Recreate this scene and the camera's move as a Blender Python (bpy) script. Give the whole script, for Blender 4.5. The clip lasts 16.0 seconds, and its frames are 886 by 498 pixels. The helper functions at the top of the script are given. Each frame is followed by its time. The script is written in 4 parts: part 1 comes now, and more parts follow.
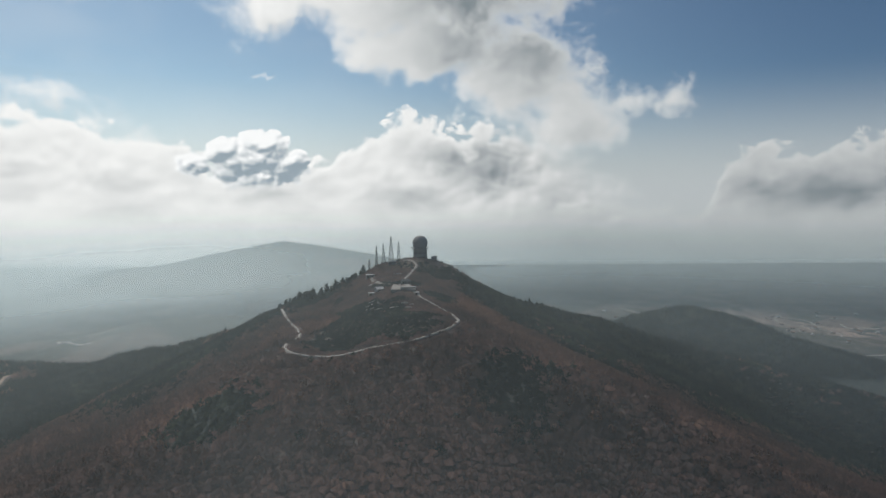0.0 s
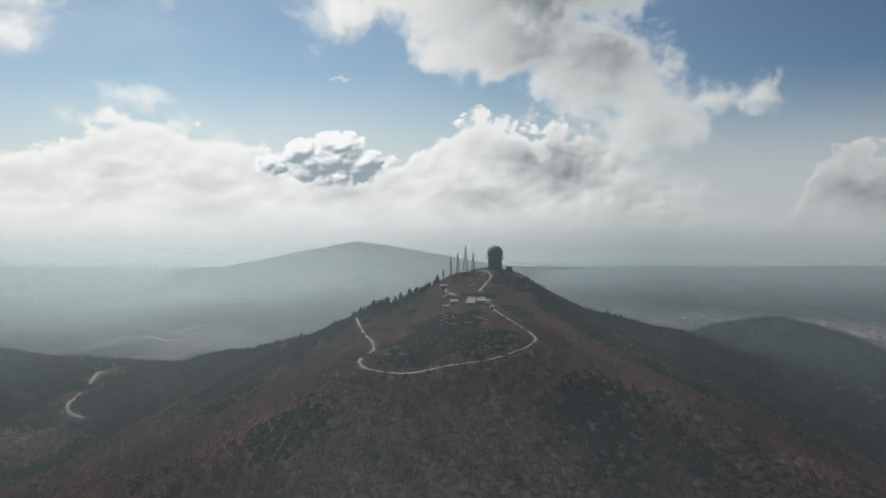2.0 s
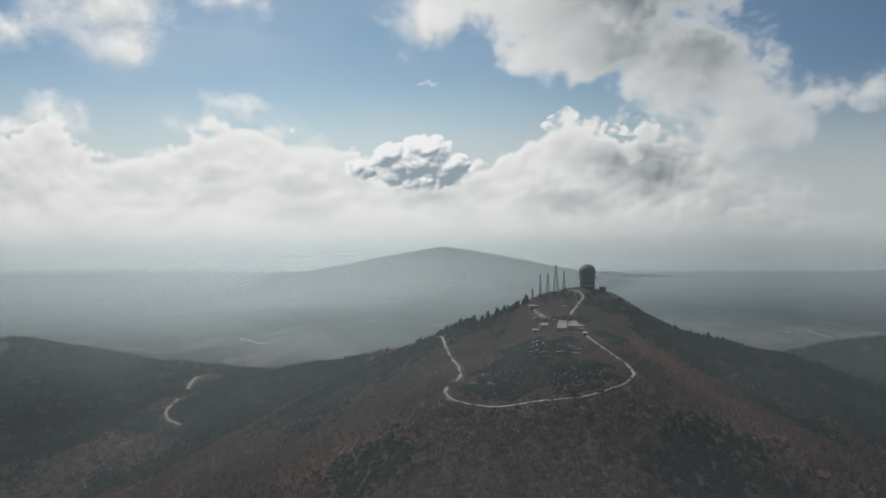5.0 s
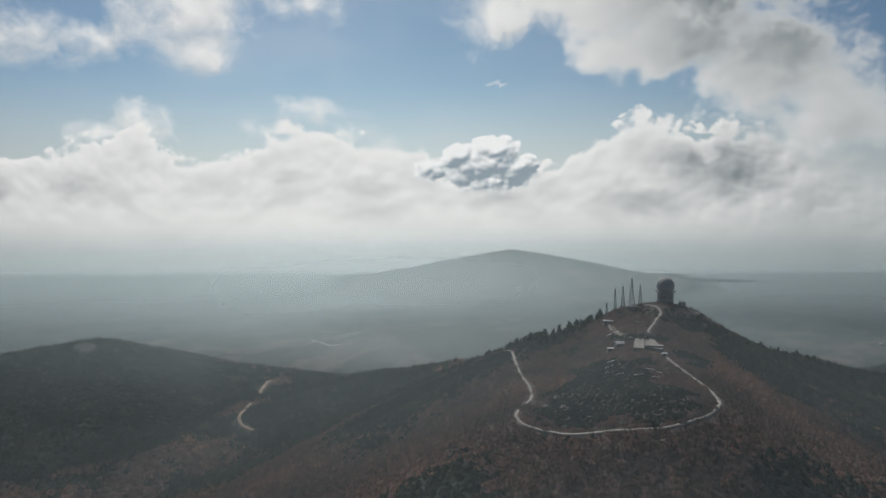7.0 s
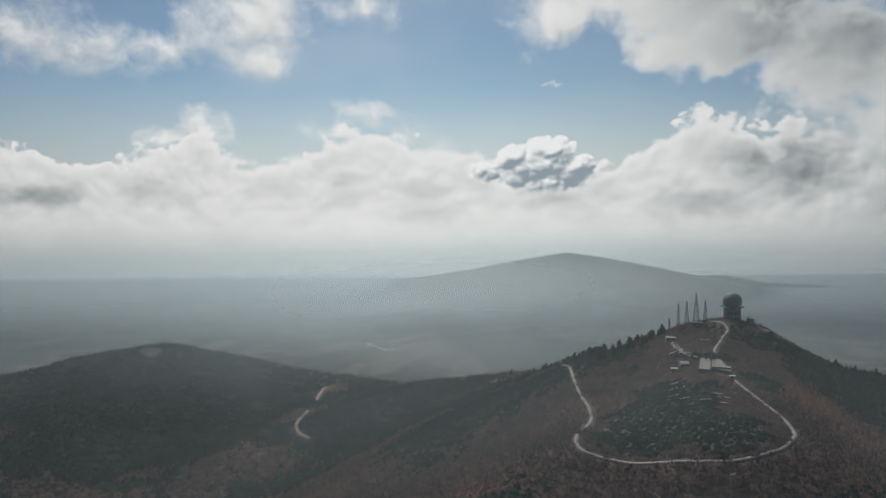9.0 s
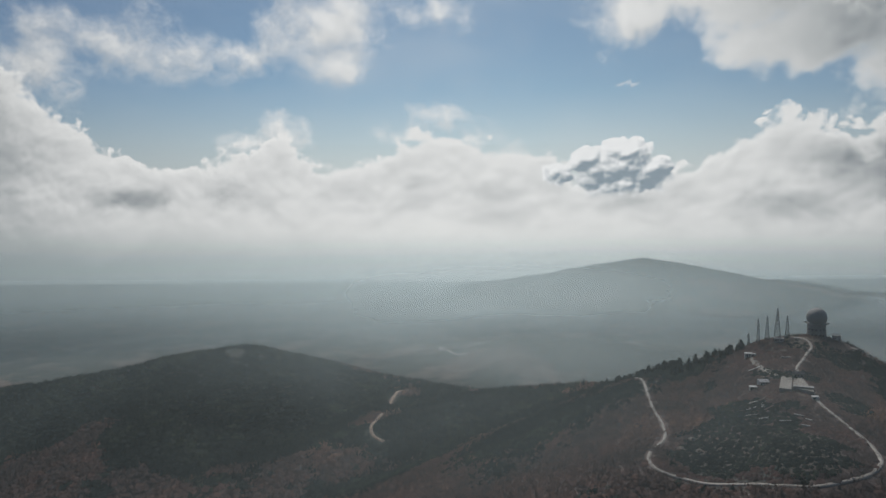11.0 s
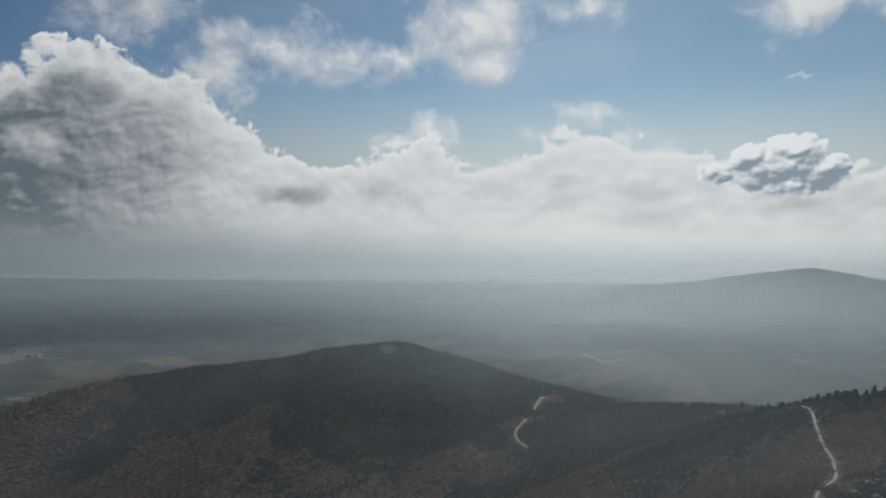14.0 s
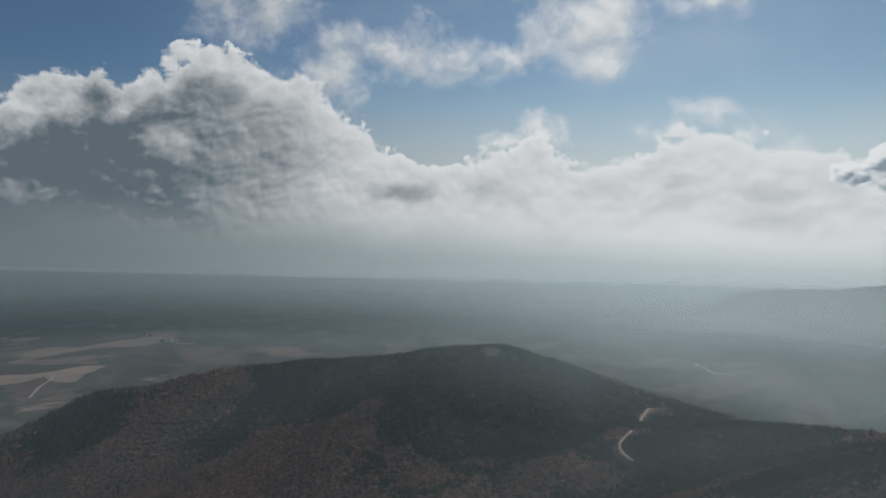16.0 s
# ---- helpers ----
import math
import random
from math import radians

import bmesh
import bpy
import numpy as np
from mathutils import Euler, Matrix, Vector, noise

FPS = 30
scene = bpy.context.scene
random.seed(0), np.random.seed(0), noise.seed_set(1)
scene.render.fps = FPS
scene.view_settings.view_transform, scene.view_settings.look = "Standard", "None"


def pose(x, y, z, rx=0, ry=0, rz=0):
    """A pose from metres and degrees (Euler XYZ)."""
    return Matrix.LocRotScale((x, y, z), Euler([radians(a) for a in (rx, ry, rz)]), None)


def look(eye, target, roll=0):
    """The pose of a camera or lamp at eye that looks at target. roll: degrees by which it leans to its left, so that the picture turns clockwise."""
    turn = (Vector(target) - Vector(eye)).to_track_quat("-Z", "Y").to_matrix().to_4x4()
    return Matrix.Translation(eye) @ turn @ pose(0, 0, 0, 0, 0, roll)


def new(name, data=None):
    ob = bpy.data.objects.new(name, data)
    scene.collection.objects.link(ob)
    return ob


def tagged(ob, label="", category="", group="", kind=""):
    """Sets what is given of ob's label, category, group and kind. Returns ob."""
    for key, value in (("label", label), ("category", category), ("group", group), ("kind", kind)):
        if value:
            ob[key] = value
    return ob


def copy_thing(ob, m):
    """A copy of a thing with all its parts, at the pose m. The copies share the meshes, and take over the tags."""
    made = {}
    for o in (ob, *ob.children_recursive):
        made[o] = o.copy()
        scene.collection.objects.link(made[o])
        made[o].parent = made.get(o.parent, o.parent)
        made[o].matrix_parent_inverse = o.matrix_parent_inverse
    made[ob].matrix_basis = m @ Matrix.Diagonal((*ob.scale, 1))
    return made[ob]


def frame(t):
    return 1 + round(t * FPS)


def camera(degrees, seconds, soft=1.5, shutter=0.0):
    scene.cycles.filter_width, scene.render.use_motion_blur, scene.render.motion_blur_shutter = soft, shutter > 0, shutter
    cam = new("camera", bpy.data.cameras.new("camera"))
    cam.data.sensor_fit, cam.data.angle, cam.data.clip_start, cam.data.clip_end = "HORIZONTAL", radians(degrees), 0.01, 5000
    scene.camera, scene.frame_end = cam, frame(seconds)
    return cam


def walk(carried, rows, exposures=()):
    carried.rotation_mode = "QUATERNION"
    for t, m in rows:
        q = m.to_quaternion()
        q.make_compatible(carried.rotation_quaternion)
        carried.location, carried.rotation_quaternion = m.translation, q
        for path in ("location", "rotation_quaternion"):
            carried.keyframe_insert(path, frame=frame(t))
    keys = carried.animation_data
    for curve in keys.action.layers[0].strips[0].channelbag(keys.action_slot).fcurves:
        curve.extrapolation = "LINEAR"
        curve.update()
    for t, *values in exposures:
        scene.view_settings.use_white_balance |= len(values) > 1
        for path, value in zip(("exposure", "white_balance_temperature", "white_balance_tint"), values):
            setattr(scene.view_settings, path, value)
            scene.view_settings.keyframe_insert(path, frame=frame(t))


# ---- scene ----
LENS = 67.56
cam = camera(LENS, 16.0)
# seconds, place in metres, yaw to the left, pitch, roll in degrees
ROWS = [
    (0.0, 0.0, 0.0, 480.0, 0.00, -3.95, 0.35),
    (0.5, -1.2, 3.3, 482.7, 1.42, -3.96, 0.26),
    (1.0, -2.2, 6.6, 485.4, 2.95, -3.94, 0.17),
    (1.5, -3.2, 9.7, 487.9, 4.59, -3.91, 0.12),
    (2.0, -4.2, 12.7, 490.4, 6.20, -3.93, 0.11),
    (2.5, -5.0, 15.7, 492.9, 7.76, -3.88, 0.10),
    (3.0, -5.8, 18.7, 495.3, 9.16, -3.83, 0.08),
    (3.5, -6.7, 21.9, 497.7, 10.07, -3.80, 0.05),
    (6.0, -12.8, 41.0, 509.3, 16.51, -3.59, 0.19),
    (6.5, -14.2, 44.2, 512.0, 17.98, -3.60, 0.21),
    (7.0, -15.7, 47.2, 514.8, 19.49, -3.56, 0.21),
    (7.5, -17.1, 50.0, 517.6, 20.80, -3.48, 0.18),
    (8.0, -18.3, 52.2, 520.3, 21.81, -3.42, 0.21),
    (8.5, -19.3, 53.9, 523.0, 22.95, -3.41, 0.30),
    (9.0, -19.9, 55.1, 525.7, 24.21, -3.40, 0.44),
    (11.5, -15.6, 41.3, 537.0, 32.29, -3.10, 0.33),
    (12.0, -16.1, 38.6, 539.1, 34.27, -3.10, 0.23),
    (12.5, -16.5, 36.0, 541.3, 36.22, -3.09, 0.07),
    (13.0, -16.4, 33.5, 543.5, 38.43, -3.15, -0.12),
    (13.5, -16.0, 31.1, 545.7, 40.45, -3.21, -0.31),
    (14.0, -15.2, 28.9, 548.0, 42.77, -3.24, -0.52),
    (14.5, -14.0, 26.9, 550.4, 44.97, -3.27, -0.72),
    (15.0, -12.5, 25.0, 552.9, 47.32, -3.35, -0.91),
    (15.5, -10.7, 23.2, 555.4, 49.54, -3.45, -1.12),
    (16.0, -9.0, 21.4, 557.9, 51.91, -3.52, -1.32),
]


def eye_pose(x, y, z, yaw, pitch, roll):
    return pose(x, y, z, 0, 0, yaw) @ pose(0, 0, 0, pitch) @ pose(0, 0, 0, 0, roll) @ pose(0, 0, 0, 90)


walk(cam, [(t, eye_pose(*r)) for t, *r in ROWS], [(0.0, 0.24, 6600, 12), (4.0, 0.10, 6600, 12), (9.0, -0.02, 6600, 12), (12.5, -0.11, 6480, 12), (16.0, -0.17, 6350, 12)])

# ---------------------------------------------------------------- sky and sun
SUN_AZ, SUN_EL = 36.0, 50.0          # degrees to the left of the y axis, and up
SUN_DIR = Vector((-math.sin(radians(SUN_AZ)) * math.cos(radians(SUN_EL)), math.cos(radians(SUN_AZ)) * math.cos(radians(SUN_EL)), math.sin(radians(SUN_EL))))


class Nodes:
    """Short hand for building node trees."""

    def __init__(self, tree):
        self.tree = tree
        tree.nodes.clear()

    def node(self, kind, **sets):
        n = self.tree.nodes.new(kind)
        for key, value in sets.items():
            setattr(n, key, value)
        return n

    def put(self, value, socket):
        if isinstance(value, bpy.types.NodeSocket):
            self.tree.links.new(value, socket)
        elif value is not None:
            socket.default_value = value

    def math(self, op, a, b=None, c=None, clamp=False):
        n = self.node("ShaderNodeMath", operation=op, use_clamp=clamp)
        for i, value in enumerate((a, b, c)):
            self.put(value, n.inputs[i])
        return n.outputs[0]

    def vec(self, op, a, b=None):
        n = self.node("ShaderNodeVectorMath", operation=op)
        self.put(a, n.inputs[0])
        self.put(b, n.inputs[1])
        return n.outputs["Value"] if op in ("LENGTH", "DOT_PRODUCT", "DISTANCE") else n.outputs["Vector"]

    def ramp(self, value, a, b, lo=0.0, hi=1.0, smooth=True):
        n = self.node("ShaderNodeMapRange", interpolation_type="SMOOTHSTEP" if smooth else "LINEAR")
        for i, v in enumerate((value, a, b, lo, hi)):
            self.put(v, n.inputs[i])
        return n.outputs[0]

    def mix(self, fac, a, b):
        n = self.node("ShaderNodeMix", data_type="RGBA")
        self.put(fac, n.inputs[0])
        self.put(a if isinstance(a, bpy.types.NodeSocket) else (*a, 1), n.inputs[6])
        self.put(b if isinstance(b, bpy.types.NodeSocket) else (*b, 1), n.inputs[7])
        return n.outputs[2]

    def noise(self, vector, scale, detail=4.0, rough=0.55, color=False, lac=2.0):
        n = self.node("ShaderNodeTexNoise")
        self.put(vector, n.inputs["Vector"])
        n.inputs["Scale"].default_value, n.inputs["Detail"].default_value, n.inputs["Roughness"].default_value = scale, detail, rough
        n.inputs["Lacunarity"].default_value = lac
        return n.outputs["Color" if color else "Fac"]

    def xyz(self, x, y, z=0.0):
        n = self.node("ShaderNodeCombineXYZ")
        for i, v in enumerate((x, y, z)):
            self.put(v, n.inputs[i])
        return n.outputs[0]


# high torn clouds: azimuth, elevation, half width, half height (degrees), weight
MASS = [(1, 18.0, 17, 5.2, 1.3), (0.5, 13.0, 9.0, 3.4, 1.2), (-7, 10.6, 7.5, 4.4, 1.1), (-10, 7.2, 6.0, 3.4, 0.8), (-16.5, 8.2, 6, 1.5, 0.5), (13.5, 15.6, 6.0, 2.6, 0.9), (14.6, 10.2, 1.5, 0.32, 0.42)]
WISPS = [(40.2, 16.6, 6.0, 4.4, 1.0), (38.4, 12.4, 3.0, 2.2, 0.6), (46.5, 12.6, 6.0, 1.8, 0.62), (52.5, 12.2, 5.0, 2.0, 0.62), (58.0, 13.2, 5.0, 2.4, 0.7), (61.5, 11.5, 3.0, 3.0, 0.7), (66.5, 15.4, 5.0, 2.2, 0.6),
         (30.8, 16.2, 2.6, 1.6, 0.62), (22.8, 5.9, 1.7, 0.6, 0.4), (44.4, 6.8, 2.2, 1.6, 0.8), (47.6, 5.8, 2.0, 0.9, 0.7), (30.6, 7.6, 2.0, 1.3, 0.8), (33.8, 6.6, 2.2, 0.8, 0.7), (27.5, 6.6, 1.8, 1.0, 0.6)]
# crest of the cloud bank: azimuth and elevation in degrees, on the shaded and on the sunny side
BANK_SHADED = [(-45, 5.4), (-33, 4.9), (-29, 4.0), (-25, 4.3), (-23, 2.6), (-21.4, -1.5), (-16, -0.5), (-12, 3.2), (-8, 5.6), (-6, 6.4), (-3.6, 6.2), (-2.2, 5.4), (-0.6, 6.6), (2.8, 7.1), (5, 6.8), (6.6, 5.6), (8, 4.2), (10, 3.2),
               (13, 2.8), (19, 3.0), (22, 4.4), (25, 5.5), (28, 6.2), (30.8, 6.9), (32.6, 6.3), (34.4, 5.9), (36, 4.2)]
BANK_SUNNY = [(36, 4.0), (38.4, 4.1), (40, 4.6), (41.7, 4.2), (43.2, 5.4), (44.6, 5.9), (46.4, 5.4), (48.2, 4.8), (49.6, 3.8), (52, 3.8), (55, 4.2), (57.2, 5.0), (58.6, 6.2), (60.3, 7.8), (62.5, 9.6), (65.5, 10.8), (69.3, 11.6), (72.3, 12.6),
              (75.2, 10.8), (77.8, 8.3), (79.4, 9.6), (83.5, 9.0), (86, 7.6), (95, 6.5)]
# softly shaded hollows in the bank, in the same form as the high clouds; negative: a lit swell
HOLLOWS = [(74.2, 5.0, 2.8, 1.5, -0.36), (84.5, 0.4, 2.5, 1.2, -0.22), (65, 4.0, 4, 3, 0.10), (55.6, 1.3, 3.2, 0.9, 0.46), (2.6, 0.4, 4, 1.5, 0.36), (-3.2, 3.2, 4.0, 2.4, 0.42), (1.0, 4.2, 3.0, 1.6, 0.22), (25.6, -0.6, 3.0, 1.1, 0.26), (26.0, 1.4, 2.4, 1.0, 0.14),
           (38.6, 1.8, 3, 1.1, 0.12), (47, 1.6, 3, 1.1, 0.12), (14.8, 0.6, 3.0, 1.0, 0.26), (10.5, 1.6, 2.0, 0.9, 0.14), (31, 2.4, 2.6, 1.1, 0.10), (-30, 0.6, 7, 1.8, 0.24)]
# the domes of one crisp heap: azimuth, elevation, half width, half height
DOMES = [(15.6, 3.6, 4.0, 2.5), (20.6, 3.4, 1.5, 1.0), (15.5, 2.2, 2.4, 1.3), (12.6, 3.6, 1.5, 1.1), (15.2, 4.9, 2.2, 1.3), (17.9, 4.3, 1.8, 1.1)]


def build_world():
    world = bpy.data.worlds.new("world")
    scene.world = world
    world.use_nodes = True
    n = Nodes(world.node_tree)
    way = n.node("ShaderNodeTexCoord").outputs["Generated"]
    split = n.node("ShaderNodeSeparateXYZ")
    n.put(way, split.inputs[0])
    x, y, z = split.outputs
    az = n.math("MULTIPLY", n.math("ARCTAN2", n.math("MULTIPLY", x, -1.0), y), 57.2958)
    el = n.math("MULTIPLY", n.math("ARCSINE", z), 57.2958)
    sun_angle = n.math("MULTIPLY", n.math("ARCCOSINE", n.vec("DOT_PRODUCT", way, tuple(SUN_DIR))), 57.2958)
    here = n.xyz(az, el)

    glow = n.ramp(n.math("ABSOLUTE", n.math("SUBTRACT", az, 26.0)), 62.0, 0.0)
    near = n.ramp(sun_angle, 66.0, 22.0)
    toward = n.vec("NORMALIZE", n.vec("SUBTRACT", (SUN_AZ, SUN_EL, 0.0), here))
    left = n.ramp(az, 54.0, 68.0)
    right = n.ramp(az, 9.0, -8.0)

    def shaken(p, scale, reach, detail=4.0):
        """p moved about by a turbulent field."""
        return n.vec("ADD", p, n.vec("MULTIPLY", n.vec("SUBTRACT", n.noise(p, scale, detail, 0.55, True), (0.5, 0.5, 0.5)), (*reach, 0.0)))

    def blob(q, a, e, ra, re):
        return n.vec("LENGTH", n.vec("MULTIPLY", n.vec("SUBTRACT", q, (a, e, 0)), (1 / ra, 1 / re, 0)))

    # high torn clouds
    def masses(p, detail):
        q = shaken(shaken(p, 0.11, (10.0, 5.0), 3.0), 0.42, (4.5, 3.6), 4.0)
        total = -0.7
        for a, e, ra, re, w in MASS + WISPS:
            total = n.math("SMOOTH_MAX", total, n.math("MULTIPLY_ADD", blob(q, a, e, ra, re), -w, w), 0.3)
        grain = n.noise(n.vec("MULTIPLY", shaken(p, 0.5, (2.2, 1.8), 3.0), (0.8, 1.0, 1.0)), 0.27, detail, 0.62)
        rag = n.ramp(az, 18.0, 34.0, 1.7, 2.6)
        return n.math("ADD", total, n.math("MULTIPLY", n.math("SUBTRACT", grain, 0.5), rag))

    thick = masses(here, 9.0)
    body = masses(here, 2.5)
    body_up = masses(n.vec("ADD", here, n.vec("MULTIPLY", toward, (1.3, 1.3, 0.0))), 2.5)
    high_cover = n.math("MULTIPLY", n.ramp(thick, n.ramp(az, 10.0, 24.0, -0.05, -0.26), n.ramp(az, 10.0, 24.0, 0.55, 1.0)), n.ramp(az, 24.0, 34.0, 1.0, 0.94))
    light = n.math("MULTIPLY_ADD", glow, 0.30, 0.60)
    light = n.math("ADD", light, n.math("MULTIPLY", n.math("SUBTRACT", body, body_up), 0.24))
    light = n.math("ADD", light, n.math("MULTIPLY", n.math("SUBTRACT", thick, body), 0.14))
    light = n.math("ADD", light, n.ramp(thick, 0.5, 0.05, 0.0, 0.10))
    # the great mass on the shaded side turns away from the sun
    soft_el = n.math("ADD", el, n.math("MULTIPLY_ADD", n.noise(here, 0.16, 3.0), 6.0, -3.0))
    heavy = n.math("MULTIPLY", n.ramp(az, 12.0, -6.0), n.ramp(soft_el, 7.5, 14.5, 0.20, 0.66))
    light = n.math("SUBTRACT", light, n.math("MULTIPLY", heavy, n.ramp(thick, 0.1, 0.9)))
    light = n.math("MINIMUM", n.math("MAXIMUM", light, 0.0), 1.0)
    shade_colour, lit_colour = (0.115, 0.15, 0.172), (0.78, 0.80, 0.79)
    high = n.mix(light, shade_colour, lit_colour)

    # the bank: a crest line with torn billows heaped on it
    def billows(p):
        q = shaken(shaken(p, 0.22, (3.0, 2.0)), 0.8, (1.1, 1.0), 3.0)
        total = 0.0
        for scale, amp in ((0.30, 1.1), (0.75, 0.75), (1.8, 0.36)):
            cell = n.node("ShaderNodeTexVoronoi", feature="SMOOTH_F1", voronoi_dimensions="2D")
            n.put(n.vec("MULTIPLY", q, (0.75, 1.0, 1.0)), cell.inputs["Vector"])
            cell.inputs["Scale"].default_value, cell.inputs["Smoothness"].default_value = scale, 0.28
            total = n.math("ADD", total, n.math("MULTIPLY_ADD", cell.outputs["Distance"], -amp * 1.5, amp * 0.70))
        return total

    def crest(stops):
        lo, hi = stops[0][0], stops[-1][0]
        r = n.node("ShaderNodeValToRGB")
        for k, (a, e) in enumerate(stops):
            at, v = (a - lo) / (hi - lo), (e + 2) / 16
            stop = r.color_ramp.elements[k] if k < 1 else r.color_ramp.elements[-1] if k == len(stops) - 1 else r.color_ramp.elements.new(at)
            stop.position, stop.color = at, (v, v, v, 1)
        n.put(n.math("MULTIPLY_ADD", az, 1 / (hi - lo), -lo / (hi - lo)), r.inputs[0])
        return n.math("MULTIPLY_ADD", r.outputs[0], 16.0, -2.0)

    side = n.math("GREATER_THAN", az, 36.0)
    low, sunny = crest(BANK_SHADED), crest(BANK_SUNNY)
    top = n.math("ADD", low, n.math("MULTIPLY", side, n.math("SUBTRACT", sunny, low)))
    puff = billows(here)
    puff_up = billows(n.vec("ADD", here, n.vec("MULTIPLY", toward, (0.5, 0.5, 0.0))))
    torn = n.math("MULTIPLY_ADD", n.noise(shaken(here, 0.45, (2.6, 2.2), 4.0), 0.40, 9.0, 0.60), 5.4, -2.7)
    depth = n.math("ADD", n.math("SUBTRACT", top, el), n.math("ADD", puff, torn))
    fluff = n.ramp(n.noise(here, 0.17, 3.0), 0.38, 0.62, 0.28, 0.75)
    fade = n.math("MULTIPLY", n.ramp(az, -4.0, -12.0), n.ramp(az, -21.0, -15.0))
    bank_cover = n.ramp(depth, n.math("MULTIPLY_ADD", fade, -1.6, -0.25), n.math("MULTIPLY_ADD", fade, 3.2, fluff))
    rim = n.ramp(depth, n.math("MULTIPLY_ADD", left, 1.6, 1.8), 0.1)
    hollow = 0.0
    wob = shaken(here, 0.30, (5.0, 2.6))
    for a, e, ra, re, w in HOLLOWS:
        hollow = n.math("ADD", hollow, n.ramp(blob(wob, a, e, ra, re), 1.35, 0.2, 0.0, w))
    light = n.math("MULTIPLY_ADD", glow, 0.25, 0.66)
    sunk = n.ramp(n.math("ADD", depth, n.math("MULTIPLY_ADD", n.noise(here, 0.16, 3.0), 5.0, -2.5)), 0.5, 4.4, 0.0, 0.74)
    light = n.math("SUBTRACT", light, n.math("MULTIPLY", n.ramp(az, 58.0, 80.0, 0.25, 1.0), n.math("MULTIPLY", left, sunk)))
    light = n.math("SUBTRACT", light, n.math("ADD", n.ramp(az, -17.0, -24.0, 0.0, 0.06), n.ramp(az, 2.0, -11.0, 0.0, 0.18)))
    light = n.math("SUBTRACT", light, n.math("MULTIPLY", hollow, n.ramp(rim, 0.0, 1.0, 1.0, 0.3)))
    light = n.math("ADD", light, n.math("MULTIPLY", rim, 0.12))
    relief_gain = n.math("ADD", n.math("MULTIPLY_ADD", left, 0.09, 0.11), n.math("MULTIPLY", right, 0.06))
    relief_gain = n.math("MULTIPLY", relief_gain, n.ramp(az, -15.0, -22.0, 1.0, 0.4))
    light = n.math("ADD", light, n.math("MULTIPLY", n.math("SUBTRACT", puff, puff_up), relief_gain))
    light = n.math("ADD", light, n.math("MULTIPLY", torn, 0.032))
    drift = n.ramp(n.noise(n.vec("MULTIPLY", shaken(here, 0.5, (1.5, 1.0)), (0.7, 1.0, 1.0)), 0.36, 6.0, 0.55), 0.44, 0.72)
    light = n.math("SUBTRACT", light, n.math("MULTIPLY", n.math("MULTIPLY", drift, n.math("MULTIPLY_ADD", left, -0.6, 1.0)), n.ramp(depth, 0.6, 2.6, 0.0, n.math("MULTIPLY_ADD", right, -0.06, 0.18))))
    light = n.math("MINIMUM", n.math("MAXIMUM", light, 0.0), 1.0)
    bank = n.mix(light, shade_colour, lit_colour)

    # one crisp billowing heap in front of the bank
    def heap(p):
        q = shaken(p, 0.6, (0.8, 0.6), 2.0)
        d = -1.0
        for a, e, ra, re in DOMES:
            d = n.math("SMOOTH_MAX", d, n.math("SUBTRACT", 1.0, blob(q, a, e, ra, re)), 0.08)
        for scale, amp in ((0.46, 0.40), (0.95, 0.34), (1.9, 0.13)):
            cell = n.node("ShaderNodeTexVoronoi", feature="SMOOTH_F1", voronoi_dimensions="2D")
            n.put(n.vec("MULTIPLY", q, (0.85, 1.0, 1.0)), cell.inputs["Vector"])
            cell.inputs["Scale"].default_value, cell.inputs["Smoothness"].default_value = scale, 0.06
            d = n.math("ADD", d, n.math("MULTIPLY_ADD", cell.outputs["Distance"], -amp * 1.5, amp * 0.62))
        return d

    bulge = heap(here)
    bulge_up = heap(n.vec("ADD", here, (0.16, 0.26, 0.0)))
    shine = n.math("MULTIPLY_ADD", n.math("SUBTRACT", bulge, bulge_up), 2.3, 0.34)
    shine = n.math("ADD", shine, n.math("ADD", n.ramp(bulge, 0.26, 0.0, 0.0, 0.42), n.ramp(el, 2.8, 5.4, -0.14, 0.34)))
    shine = n.math("ADD", shine, n.math("ADD", n.ramp(el, 2.4, 1.2, 0.0, 0.4), n.ramp(az, 18.2, 20.6, 0.0, 0.34)))
    shine = n.math("MINIMUM", n.math("MAXIMUM", shine, 0.0), 1.0)
    heap_colour = n.mix(shine, (0.25, 0.315, 0.36), (0.83, 0.855, 0.855))
    heap_cover = n.math("MULTIPLY", n.ramp(bulge, -0.02, 0.08), n.ramp(n.math("ADD", el, n.math("MULTIPLY", torn, 0.5)), 0.9, 2.2))

    sky = n.node("ShaderNodeTexSky", sky_type="NISHITA", sun_disc=False)
    sky.sun_elevation, sky.sun_rotation = radians(SUN_EL), radians(-SUN_AZ)
    sky.altitude, sky.air_density, sky.dust_density, sky.ozone_density = 1000, 1.0, 0.4, 1.0
    blue = n.vec("MULTIPLY", sky.outputs[0], (0.064, 0.071, 0.068))
    wisp = n.math("MULTIPLY", n.ramp(n.noise(n.vec("MULTIPLY", here, (0.5, 1.0, 1.0)), 0.12, 5.0), 0.35, 0.75), 0.30)
    blue = n.mix(n.math("MULTIPLY", wisp, near), blue, (0.62, 0.68, 0.72))
    veil_sky = n.mix(n.math("MAXIMUM", glow, n.math("MULTIPLY", right, 0.48)), (0.22, 0.255, 0.275), (0.60, 0.645, 0.66))
